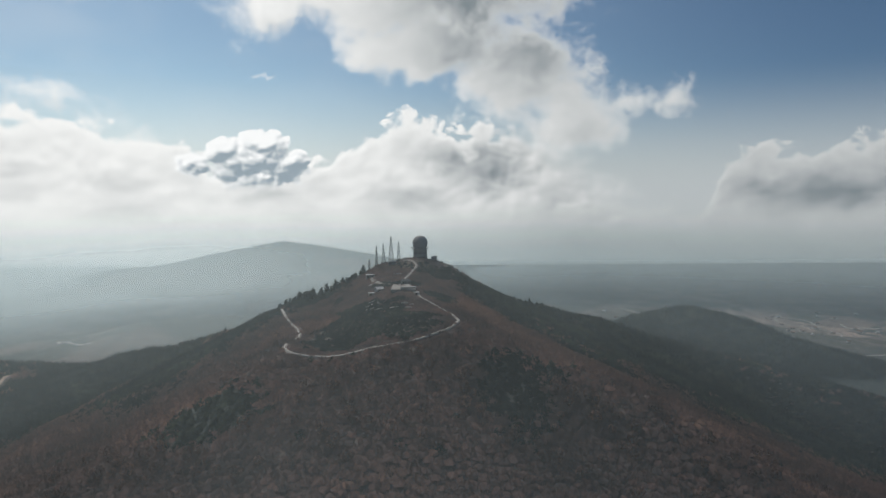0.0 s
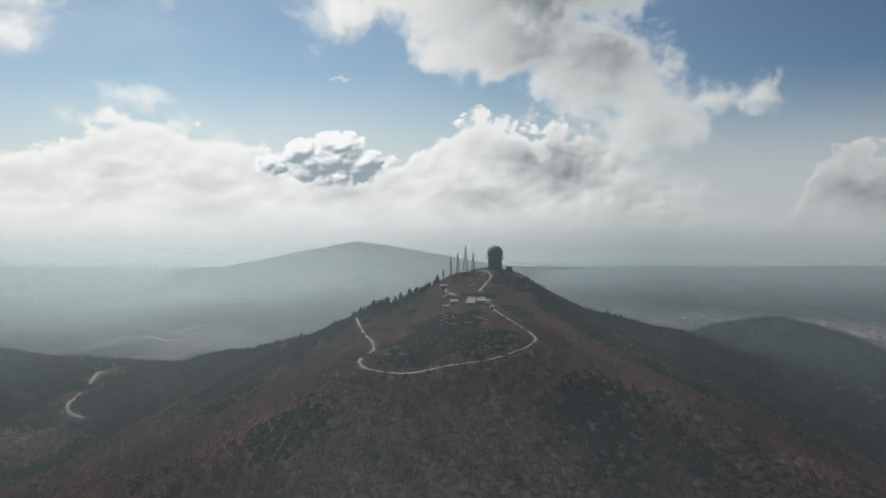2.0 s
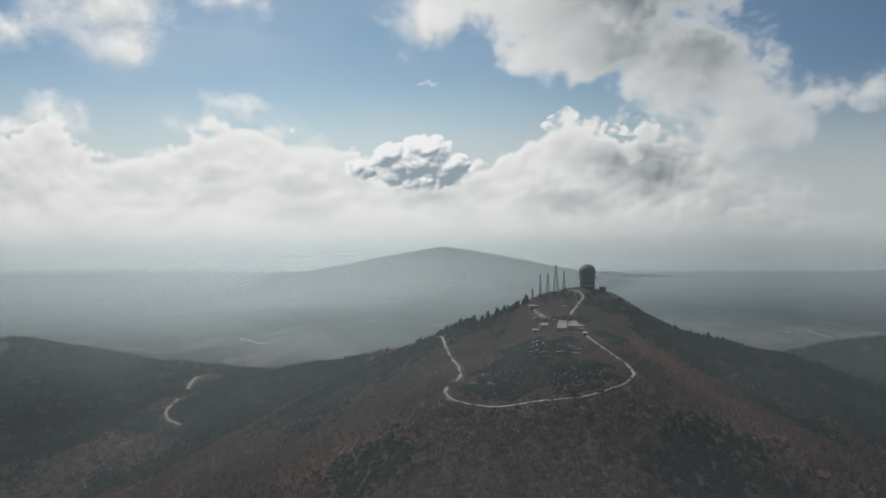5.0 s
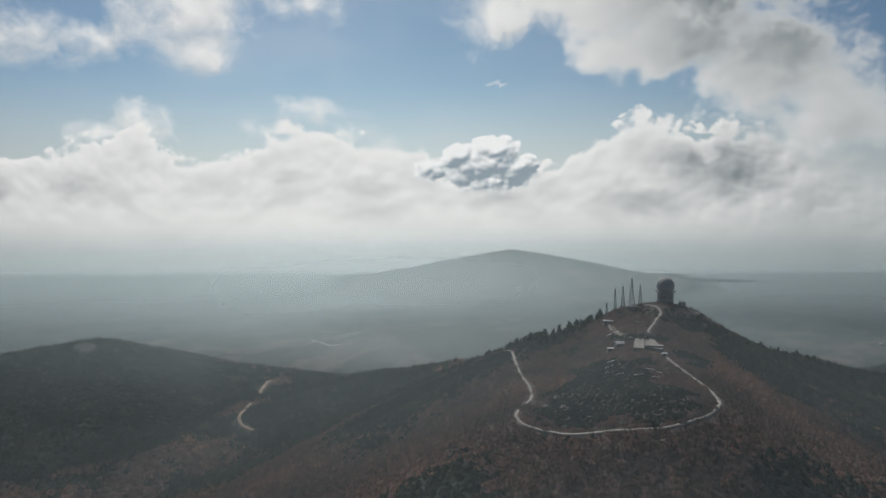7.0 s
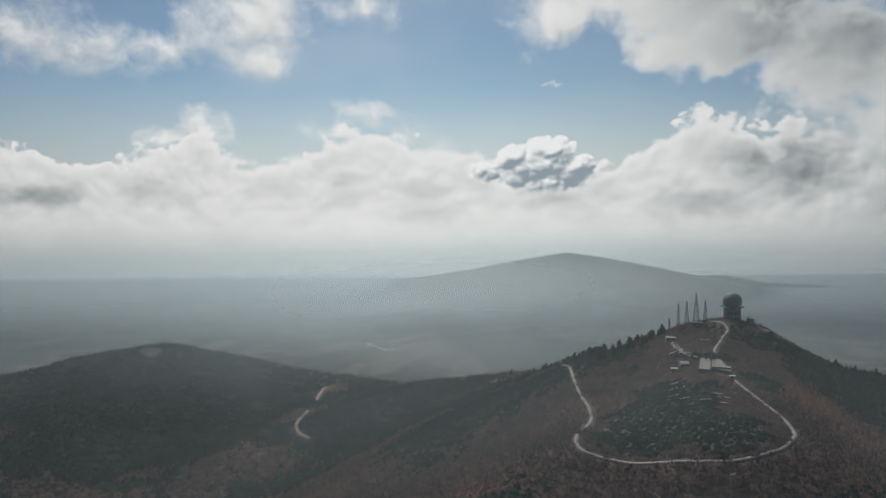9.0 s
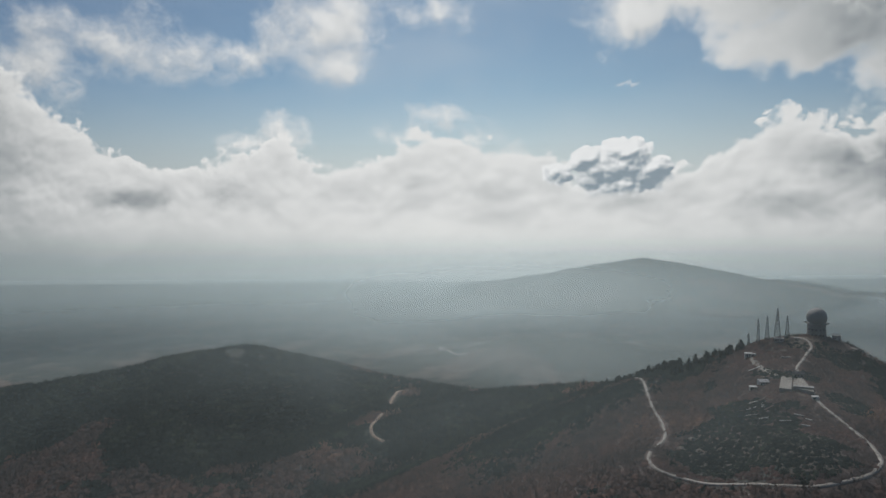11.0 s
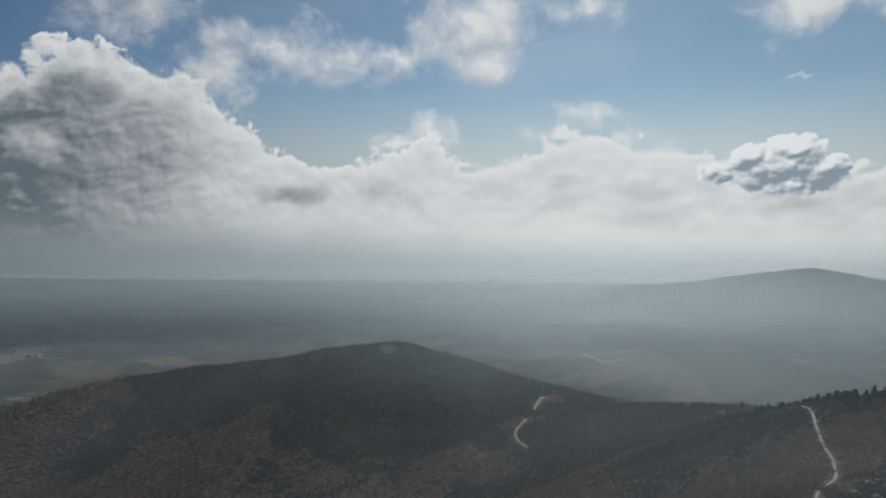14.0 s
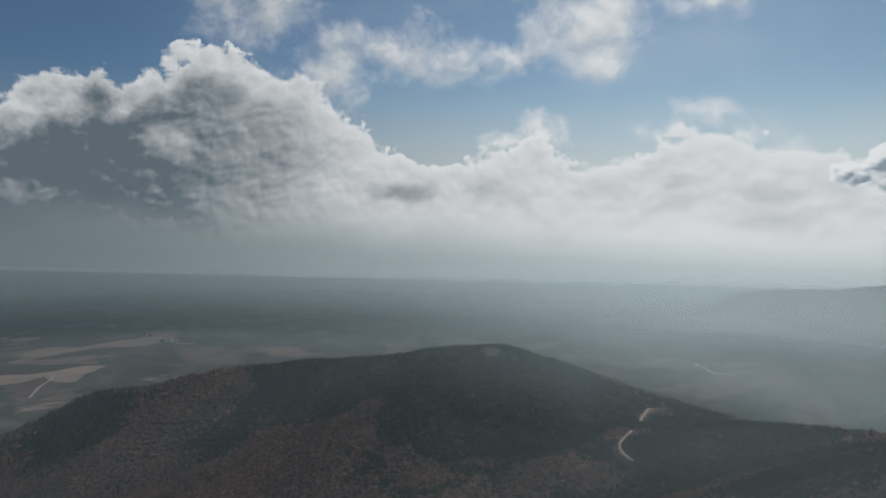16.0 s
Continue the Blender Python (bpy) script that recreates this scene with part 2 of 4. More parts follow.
    blue = n.mix(n.ramp(el, 11.0, 0.5, 0.0, 0.95), n.vec("MULTIPLY", blue, n.mix(glow, (0.40, 0.48, 0.59), (1.08, 1.04, 1.0))), veil_sky)
    clear = n.mix(heap_cover, n.mix(bank_cover, n.mix(high_cover, blue, high), bank), heap_colour)

    shine_low = n.math("MAXIMUM", glow, n.math("MULTIPLY", right, 0.34))
    haze_hi = n.mix(shine_low, (0.215, 0.252, 0.265), (0.80, 0.82, 0.80))
    haze_lo = n.mix(shine_low, (0.155, 0.195, 0.205), (0.50, 0.575, 0.58))
    soft = n.math("MULTIPLY_ADD", n.noise(n.vec("MULTIPLY", here, (0.5, 1.0, 1.0)), 0.3, 4.0), 4.0, -2.0)
    level = n.math("ADD", el, soft)
    off = n.math("MULTIPLY", n.math("SUBTRACT", 1.0, glow), n.math("MULTIPLY_ADD", right, -0.6, 1.0))
    haze = n.mix(n.ramp(el, n.math("MULTIPLY_ADD", off, 2.7, -0.8), n.math("MULTIPLY_ADD", off, 3.0, -6.8)), haze_hi, haze_lo)
    full = n.mix(n.ramp(level, 1.2, -3.8), clear, haze)
    back = n.node("ShaderNodeBackground")
    n.put(full, back.inputs[0])
    back.inputs[1].default_value = 1.0
    out = n.node("ShaderNodeOutputWorld")
    n.put(back.outputs[0], out.inputs[0])


build_world()
lamp = bpy.data.lights.new("sun", "SUN")
lamp.energy, lamp.angle, lamp.color = 2.9, radians(25.0), (1.0, 0.95, 0.88)
sun = new("sun", lamp)
sun.matrix_world = look(SUN_DIR * 3000, (0, 0, 0))


# ---------------------------------------------------------------- materials
def material(name, build):
    m = bpy.data.materials.new(name)
    m.use_nodes = True
    n = Nodes(m.node_tree)
    out = n.node("ShaderNodeOutputMaterial")
    n.put(build(n), out.inputs[0])
    return m


def principled(n, color, rough=0.8, metal=0.0, bump=None, strength=0.3, distance=0.1):
    b = n.node("ShaderNodeBsdfPrincipled")
    n.put(color if isinstance(color, bpy.types.NodeSocket) else (*color, 1), b.inputs["Base Color"])
    n.put(rough, b.inputs["Roughness"])
    b.inputs["Metallic"].default_value = metal
    b.inputs["Specular IOR Level"].default_value = 0.25
    if bump is not None:
        k = n.node("ShaderNodeBump")
        k.inputs["Strength"].default_value, k.inputs["Distance"].default_value = strength, distance
        n.put(bump, k.inputs["Height"])
        n.put(k.outputs[0], b.inputs["Normal"])
    return b.outputs[0]


def place(n):
    return n.node("ShaderNodeNewGeometry").outputs["Position"]


def two_scale(name, dark, light, big, small, rough=0.85, metal=0.0, strength=0.3, distance=0.1):
    """A surface whose colour wanders at two scales, with a fine relief."""

    def build(n):
        p = n.node("ShaderNodeTexCoord").outputs["Object"]
        a, b = n.noise(p, big, 4.0), n.noise(p, small, 5.0, 0.65)
        f = n.math("MULTIPLY_ADD", n.math("ADD", a, b), 1.6, -1.1, clamp=True)
        f = n.math("ADD", f, n.math("MULTIPLY_ADD", n.node("ShaderNodeObjectInfo").outputs["Random"], 0.2, -0.1), clamp=True)
        return principled(n, n.mix(f, dark, light), rough, metal, b, strength, distance)

    return material(name, build)


def build_ground(n):
    p = place(n)
    a, b, c = n.noise(p, 0.012, 5.0), n.noise(p, 0.11, 6.0, 0.65), n.noise(p, 0.9, 5.0, 0.7)
    f = n.math("MULTIPLY_ADD", n.math("ADD", a, b), 1.5, -1.0, clamp=True)
    col = n.mix(f, (0.070, 0.058, 0.056), (0.118, 0.085, 0.077))
    col = n.mix(n.ramp(b, 0.52, 0.75), col, (0.05, 0.056, 0.045))
    attr = n.node("ShaderNodeAttribute", attribute_name="bare")
    rock = n.mix(n.math("MULTIPLY_ADD", n.math("ADD", b, c), 2.2, -1.7, clamp=True), (0.05, 0.044, 0.038), (0.17, 0.148, 0.125))
    cut = n.math("ADD", attr.outputs["Fac"], n.math("MULTIPLY_ADD", b, 0.9, -0.45))
    col = n.mix(n.ramp(cut, 0.3, 0.75), col, rock)
    wood = n.node("ShaderNodeAttribute", attribute_name="wood").outputs["Fac"]
    col = n.mix(wood, col, n.mix(n.math("MULTIPLY", n.ramp(n.noise(p, 0.0045, 7.0, 0.62), 0.45, 0.60), n.math("SUBTRACT", 2.0, wood, clamp=True)), n.mix(f, (0.028, 0.039, 0.038), (0.050, 0.062, 0.055)), n.mix(b, (0.055, 0.058, 0.057), (0.135, 0.112, 0.100))))
    # the valley's fields: plots of stubble, ploughed earth and scrub
    plot = n.node("ShaderNodeTexVoronoi", feature="F1", voronoi_dimensions="2D")
    n.put(n.vec("ADD", n.vec("MULTIPLY", p, (1.0, 0.55, 1.0)), n.vec("MULTIPLY", n.noise(p, 0.006, 3.0, 0.5, True), (120.0, 120.0, 0.0))), plot.inputs["Vector"])
    plot.inputs["Scale"].default_value = 0.0085
    pick = n.node("ShaderNodeSeparateColor")
    n.put(plot.outputs["Color"], pick.inputs[0])
    streak = n.noise(n.vec("MULTIPLY", p, (1.0, 0.28, 1.0)), 0.022, 6.0, 0.65)
    fields = n.mix(n.math("MULTIPLY_ADD", n.math("ADD", pick.outputs[0], streak), 1.1, -0.55, clamp=True), (0.075, 0.060, 0.055), (0.235, 0.185, 0.160))
    fields = n.mix(n.ramp(n.math("ADD", pick.outputs[1], n.math("MULTIPLY_ADD", streak, 0.8, -0.4)), 0.50, 0.68), fields, (0.045, 0.050, 0.042))
    fields = n.mix(n.math("MULTIPLY", n.ramp(c, 0.4, 0.7), 0.3), fields, (0.07, 0.06, 0.05))
    farm = n.node("ShaderNodeAttribute", attribute_name="farm")
    col = n.mix(n.ramp(n.math("ADD", farm.outputs["Fac"], n.math("ADD", n.math("MULTIPLY_ADD", a, 1.0, -0.5), n.math("MULTIPLY_ADD", streak, 1.2, -0.6))), 0.40, 0.56), col, fields)
    return principled(n, col, 0.95, 0.0, n.math("ADD", b, c), 0.6, 0.8)


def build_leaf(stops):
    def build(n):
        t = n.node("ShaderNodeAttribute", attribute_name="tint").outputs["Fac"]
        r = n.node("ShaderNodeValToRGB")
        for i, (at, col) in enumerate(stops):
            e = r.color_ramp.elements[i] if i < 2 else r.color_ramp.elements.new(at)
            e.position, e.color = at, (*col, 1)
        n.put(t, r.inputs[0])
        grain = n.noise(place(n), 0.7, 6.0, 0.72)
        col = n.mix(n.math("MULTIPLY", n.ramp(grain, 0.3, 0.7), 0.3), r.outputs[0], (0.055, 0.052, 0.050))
        out = n.node("ShaderNodeAttribute", attribute_name="outward").outputs["Vector"]
        d = n.node("ShaderNodeBsdfDiffuse")
        n.put(col, d.inputs[0])
        n.put(out, d.inputs["Normal"])
        s = n.node("ShaderNodeBsdfTranslucent")
        n.put(col, s.inputs[0])
        n.put(out, s.inputs["Normal"])
        m = n.node("ShaderNodeMixShader")
        m.inputs[0].default_value = 0.45
        n.put(d.outputs[0], m.inputs[1])
        n.put(s.outputs[0], m.inputs[2])
        return m.outputs[0]

    return build


# Mist colour dims away from the sun: glow painted in through the pale attribute.
def build_mist(kind, off_sun, colour):
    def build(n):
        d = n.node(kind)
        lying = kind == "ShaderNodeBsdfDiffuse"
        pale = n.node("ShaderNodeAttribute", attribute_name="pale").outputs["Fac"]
        n.put(n.mix(pale, off_sun, colour), d.inputs[0])
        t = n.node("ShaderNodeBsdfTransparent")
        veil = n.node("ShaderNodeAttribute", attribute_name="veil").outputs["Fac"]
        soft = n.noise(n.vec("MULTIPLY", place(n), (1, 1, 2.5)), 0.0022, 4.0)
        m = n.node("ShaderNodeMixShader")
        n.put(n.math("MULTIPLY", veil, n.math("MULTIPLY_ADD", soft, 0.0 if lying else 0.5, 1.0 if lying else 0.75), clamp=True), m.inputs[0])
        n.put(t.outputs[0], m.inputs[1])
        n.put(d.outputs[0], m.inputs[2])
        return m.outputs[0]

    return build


GROUND = material("forest_floor_and_fields", build_ground)
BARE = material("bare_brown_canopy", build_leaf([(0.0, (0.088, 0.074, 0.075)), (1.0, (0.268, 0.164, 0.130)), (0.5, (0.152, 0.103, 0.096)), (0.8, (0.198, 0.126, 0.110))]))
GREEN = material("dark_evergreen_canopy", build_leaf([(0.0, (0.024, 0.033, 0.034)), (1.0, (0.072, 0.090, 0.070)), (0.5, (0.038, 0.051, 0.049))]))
MIST = material("mist_with_sun_glow", build_mist("ShaderNodeBsdfTranslucent", (0.26, 0.34, 0.36), (0.54, 0.65, 0.67)))
MIST_SHEET = material("lying_mist_with_sun_glow", build_mist("ShaderNodeBsdfDiffuse", (0.115, 0.152, 0.164), (0.55, 0.645, 0.645)))
ROAD = two_scale("pale_gravel_road", (0.17, 0.16, 0.145), (0.36, 0.345, 0.32), 0.06, 0.9)
CONCRETE = two_scale("weathered_concrete", (0.16, 0.16, 0.155), (0.29, 0.285, 0.275), 0.12, 1.6)
DOME = two_scale("grey_dome_panels", (0.21, 0.215, 0.21), (0.30, 0.305, 0.30), 0.1, 1.2, 0.65)
DIRT = two_scale("reddish_dirt", (0.16, 0.115, 0.085), (0.33, 0.26, 0.205), 0.06, 0.9)
STEEL = two_scale("galvanised_steel", (0.13, 0.135, 0.14), (0.24, 0.245, 0.25), 0.3, 3.0, 0.5, 0.6)

# ---------------------------------------------------------------- relief of the land
TABLE = np.random.RandomState(7).rand(256, 256)


def value_noise(x, y):
    i, j = np.floor(x).astype(int), np.floor(y).astype(int)
    u, v = x - i, y - j
    u, v = u * u * (3 - 2 * u), v * v * (3 - 2 * v)
    g = lambda a, b: TABLE[(i + a) % 256, (j + b) % 256]
    return (g(0, 0) * (1 - u) + g(1, 0) * u) * (1 - v) + (g(0, 1) * (1 - u) + g(1, 1) * u) * v


def fbm(x, y, scale, octaves=4):
    total, amp, norm = 0, 1.0, 0.0
    for k in range(octaves):
        total = total + amp * (value_noise(x / scale + 17.3 * k, y / scale + 9.1 * k) - 0.5)
        norm, amp, scale = norm + amp, amp * 0.5, scale * 0.5
    return total / norm * 2


# crest lines of the hills: points x, y, z, then the flank's slope and the crest's rounding
RIDGE_LEFT = [(-28, 756, 411), (-93, 749, 390), (-148, 737, 366), (-215, 805, 328), (-290, 880, 305), (-371, 960, 275), (-550, 1078, 213), (-690, 1058, 221), (-824, 990, 244),
              (-945, 892, 289), (-1040, 800, 278), (-1146, 711, 253), (-1260, 650, 230), (-1420, 533, 190), (-1700, 330, 105)]
RIDGE_RIGHT = [(-28, 753, 411), (10, 762, 389), (53, 818, 361), (139, 920, 332), (242, 1022, 294), (300, 1060, 272), (509, 1142, 205), (787, 1158, 124), (1150, 1180, 40)]
SPUR_FRONT = [(-34, 735, 411), (-40, 670, 405), (-36, 600, 401), (-28, 540, 398), (-12, 485, 396), (-22, 450, 385), (-45, 335, 318), (-80, 200, 240), (-100, 0, 140)]
SPUR_RIGHT = [(-5, 640, 392), (55, 557, 370), (84, 462, 368), (116, 424, 356), (161, 399, 337), (228, 365, 308), (350, 300, 240), (520, 200, 150)]
SPUR_LEFT = [(-105, 470, 374), (-160, 420, 338), (-231, 400, 308), (-320, 330, 255), (-450, 220, 175)]
SPUR_TRACK = [(-330, 910, 276), (-400, 890, 278), (-460, 850, 258), (-560, 772, 231), (-660, 620, 200), (-760, 450, 130)]
SADDLE = [(-550, 1075, 210), (-670, 1000, 218), (-620, 880, 218), (-562, 772, 229)]
ROAD_BENCH = [(-150, 735, 374), (-166, 682, 371), (-120, 545, 372), (-112, 505, 374), (-108, 465, 376)]
SUMMIT = [(-66, 728, 413), (-45, 738, 416), (-12, 740, 416)]
SPUR_KNOLL = [(-945, 890, 288), (-900, 700, 234), (-850, 500, 170), (-800, 300, 110), (-760, 100, 60)]
HILL_SMALL = [(430, 1800, 90), (514, 1777, 140), (600, 1780, 180), (657, 1783, 193), (700, 1775, 186), (780, 1750, 160), (915, 1722, 122), (1300, 1650, 20)]
MOUNT_FAR = [(-2150, 2700, 12), (-1930, 3100, 24), (-1700, 3560, 66), (-1520, 3965, 120), (-1290, 4155, 170), (-1130, 4270, 200), (-1030, 4325, 238), (-940, 4350, 196), (-815, 4385, 162), (-545, 4420, 86), (-330, 4490, 60), (100, 4600, 40), (600, 4650, 5)]
MOUNT_MID = [(-1150, 1930, 20), (-895, 2034, 126), (-667, 2157, 117), (-435, 2215, 94), (-150, 2300, 35)]
RIDGES = [(RIDGE_LEFT, 0.50, 12), (RIDGE_RIGHT, 0.55, 12), (SPUR_FRONT, 0.46, 26), (SPUR_RIGHT, 0.55, 14), (SPUR_LEFT, 0.45, 20), (SPUR_TRACK, 0.36, 40), (SADDLE, 0.4, 20), (ROAD_BENCH, 0.5, 12), (SUMMIT, 0.8, 8),
          (SPUR_KNOLL, 0.36, 30), (HILL_SMALL, 0.36, 24), (MOUNT_FAR, 0.19, 45), (MOUNT_MID, 0.28, 60)]


def relief(x, y):
    """Height of the land, for arrays of x and y."""
    x, y = np.asarray(x, float), np.asarray(y, float)
    wx, wy = x + 26 * fbm(x, y, 190, 3), y + 26 * fbm(x + 900, y + 400, 190, 3)
    keep = 0.6 * np.clip((np.hypot(x + 40, y - 600) - 150) / 200, 0, 1)
    wx, wy = x + (wx - x) * keep, y + (wy - y) * keep
    k, total = 5.0, np.exp((14 + 15 * fbm(x, y, 800, 3) * np.clip((np.hypot(x, y) - 900) / 900, 0.2, 1) * np.clip((4000 - np.hypot(x, y)) / 1500, 0, 1)) / 5.0)
    for line, slope, rounding in RIDGES:
        best = np.full(x.shape, -1e3)
        for (x0, y0, z0), (x1, y1, z1) in zip(line, line[1:]):
            dx, dy = x1 - x0, y1 - y0
            t = np.clip(((wx - x0) * dx + (wy - y0) * dy) / (dx * dx + dy * dy), 0, 1)
            dist = np.hypot(wx - x0 - t * dx, wy - y0 - t * dy)
            z = z0 + (z1 - z0) * t
            best = np.maximum(best, z - slope * (np.sqrt(dist * dist + rounding * rounding) - rounding))
        foot = 22.0                                   # the flanks run out gently into the plain
        best = np.where(best > 8 * foot, best, foot * np.log1p(np.exp(np.minimum(best, 8 * foot) / foot)) - 6 * np.clip(2 - best / (4 * foot), 0, 1))
        total = total + np.exp(best / k)
    h = k * np.log(total)
    rough = np.clip((np.hypot(x + 40, y - 600) - 60) / 200, 0.12, 1) * np.clip(h / 80, 0, 1)
    return h + rough * (7 * fbm(x, y, 120) + 1.6 * fbm(x, y, 26, 3))


def height(x, y):
    return float(relief(np.array([x]), np.array([y]))[0])


def mesh_object(name, verts, faces, mat, parent=None):
    me = bpy.data.meshes.new(name)
    verts, faces = np.asarray(verts, np.float32), np.asarray(faces, np.int32)
    n, k = faces.shape
    me.vertices.add(len(verts))
    me.vertices.foreach_set("co", verts.ravel())
    me.loops.add(n * k)
    me.loops.foreach_set("vertex_index", faces.ravel())
    me.polygons.add(n)
    me.polygons.foreach_set("loop_start", np.arange(0, n * k, k, dtype=np.int32))
    me.update(calc_edges=True)
    me.materials.append(mat)
    ob = new(name, me)
    ob.parent = parent
    return ob


def point_values(ob, name, values):
    a = ob.data.attributes.new(name, "FLOAT", "POINT")
    a.data.foreach_set("value", np.asarray(values, np.float32))


def point_vectors(ob, name, values):
    """Unit directions stored on the points."""
    values = values / np.maximum(np.linalg.norm(values, axis=-1, keepdims=True), 1e-6)
    a = ob.data.attributes.new(name, "FLOAT_VECTOR", "POINT")
    a.data.foreach_set("vector", np.asarray(values, np.float32).ravel())


def bare_mask(x, y):
    """How far the soil lies open: the summit clearing, the terrace, the knoll's top and the scar by the track."""
    d = lambda cx, cy, rx, ry: np.clip(1.25 - np.hypot((x - cx) / rx, (y - cy) / ry), 0, 1)
    return np.maximum.reduce([0.8 * d(-45, 725, 34, 24), 0.6 * d(-60, 660, 26, 40), 0.6 * d(-45, 590, 32, 30), 0.54 * d(-950, 880, 55, 30), 0.3 * d(-650, 1010, 40, 30)])


def farm_mask(x, y, h):
    """Open fields: two farmed plains and a few clearings between woods."""
    d = lambda cx, cy, rx, ry: np.clip(1.5 - np.hypot((x - cx) / rx, (y - cy) / ry), 0, 1)
    m = np.maximum.reduce([d(1350, 2400, 420, 420), d(850, 2780, 260, 110), d(-2850, 540, 420, 300), d(-2420, 380, 200, 120), d(-2270, 1050, 130, 70), 0.9 * d(-2050, 880, 170, 60), 0.85 * d(-2650, 1350, 260, 90), d(-2330, 280, 250, 120), 0.8 * d(-2030, 560, 120, 110), 0.8 * d(-1950, 300, 150, 130), d(-1075, 1920, 110, 30), d(-2900, 1900, 200, 60), 0.55 * d(-2600, 3400, 900, 500)])
    return np.clip(1.3 - (h - 22) / 40, 0, 1) * m * (0.8 + 0.5 * fbm(x + 300, y, 260, 3))


def evergreen_mask(x, y):
    """Share of evergreen trees: the ridge of pines, the knoll, the shaded far slope and the patch below the terrace."""
    d = lambda cx, cy, rx, ry: np.clip(1.4 - np.hypot((x - cx) / rx, (y - cy) / ry), 0, 1)
    # Patches around (50, 420) use darker trees to paint the hollow's shade.
    m = np.maximum.reduce([d(-230, 790, 110, 70), d(-150, 745, 60, 40), 1.15 * d(-900, 800, 400, 260), 0.9 * d(-1150, 640, 260, 130), d(-150, 405, 38, 30), 1.2 * d(480, 900, 560, 330), 1.0 * d(110, 780, 110, 160), 0.8 * d(-600, 960, 200, 120), 0.9 * d(45, 410, 26, 45), 0.95 * d(-265, 650, 110, 110), 1.2 * d(-195, 675, 50, 65), 1.25 * d(-150, 718, 45, 26), 0.75 * d(25, 690, 42, 60), 0.9 * d(-450, 900, 200, 60), 0.9 * d(-470, 820, 110, 90), 0.9 * d(-50, 480, 52, 38), 0.9 * d(55, 700, 65, 100), d(20, 722, 34, 30), 0.8 * d(657, 1783, 500, 250), 0.75 * d(-750, 760, 160, 120), 0.8 * d(-640, 640, 150, 70), 0.75 * d(-250, 560, 60, 60), 0.8 * d(150, 640, 60, 130), 0.75 * d(60, 440, 36, 30), 0.7 * d(-1250, 480, 120, 90), 0.7 * d(-1600, 300, 140, 90), d(-665, 2130, 430, 160), 0.8 * d(-2450, 640, 260, 90), 0.95 * d(-350, 790, 170, 110), 0.9 * d(-440, 700, 130, 100), 0.85 * d(-210, 690, 70, 60), d(-1030, 4300, 900, 330)])
    wide = np.clip((-x - 350) / 120, 0, 1)
    russet = np.maximum.reduce([d(-960, 565, 90, 34), d(-985, 625, 40, 55), d(-760, 575, 60, 30), d(-690, 640, 45, 28), d(-610, 640, 60, 60), d(-1030, 495, 80, 40), d(-660, 1010, 30, 40), d(-600, 830, 45, 60), 0.9 * d(-520, 700, 110, 45), 0.8 * d(-1350, 480, 120, 60), 1.2 * d(-1500, 470, 150, 60)])
    return m + (0.45 - 0.1 * wide) * fbm(x, y, 90, 3) + wide * (0.18 + 0.35 * fbm(x + 500, y, 210, 2)) - wide * 0.8 * russet


def build_land():
    az = np.concatenate([np.arange(-180, -40, 4.0), np.arange(-40, 94, 0.27), np.arange(94, 180, 4.0)])
    r = [0.0, 2.0, 40, 80, 120, 160, 200]
    while r[-1] < 9000:
        d = r[-1]
        r.append(d + (3.6 if d < 820 else 3.6 + (d - 820) * 0.013))
    r = np.array(r[1:])
    a, rr = np.meshgrid(np.radians(az), r)
    x, y = -np.sin(a) * rr, np.cos(a) * rr
    h = relief(x, y)
    na, nr = len(az), len(r)
    i = np.arange(nr - 1)[:, None] * na
    j = np.arange(na)[None]
    k = (j + 1) % na
    faces = np.stack([i + j, i + na + j, i + na + k, i + k], -1).reshape(-1, 4)[:, ::-1]
    ob = mesh_object("ground", np.stack([x, y, h], -1).reshape(-1, 3), faces, GROUND)
    ob.data.polygons.foreach_set("use_smooth", np.ones(len(faces), bool))
    point_values(ob, "bare", bare_mask(x, y).ravel())
    point_values(ob, "farm", farm_mask(x, y, h).ravel())
    evergreen = np.clip((evergreen_mask(x, y) - 0.35) * 2.5, 0, 1)
    far = np.clip((rr - 1250) / 300, 0, 1)
    point_values(ob, "wood", np.maximum(evergreen, far + np.minimum(evergreen, far)).ravel())
    tagged(ob, "wooded mountain ridges above a hazy farmed valley", "ground", kind="structure")


build_land()


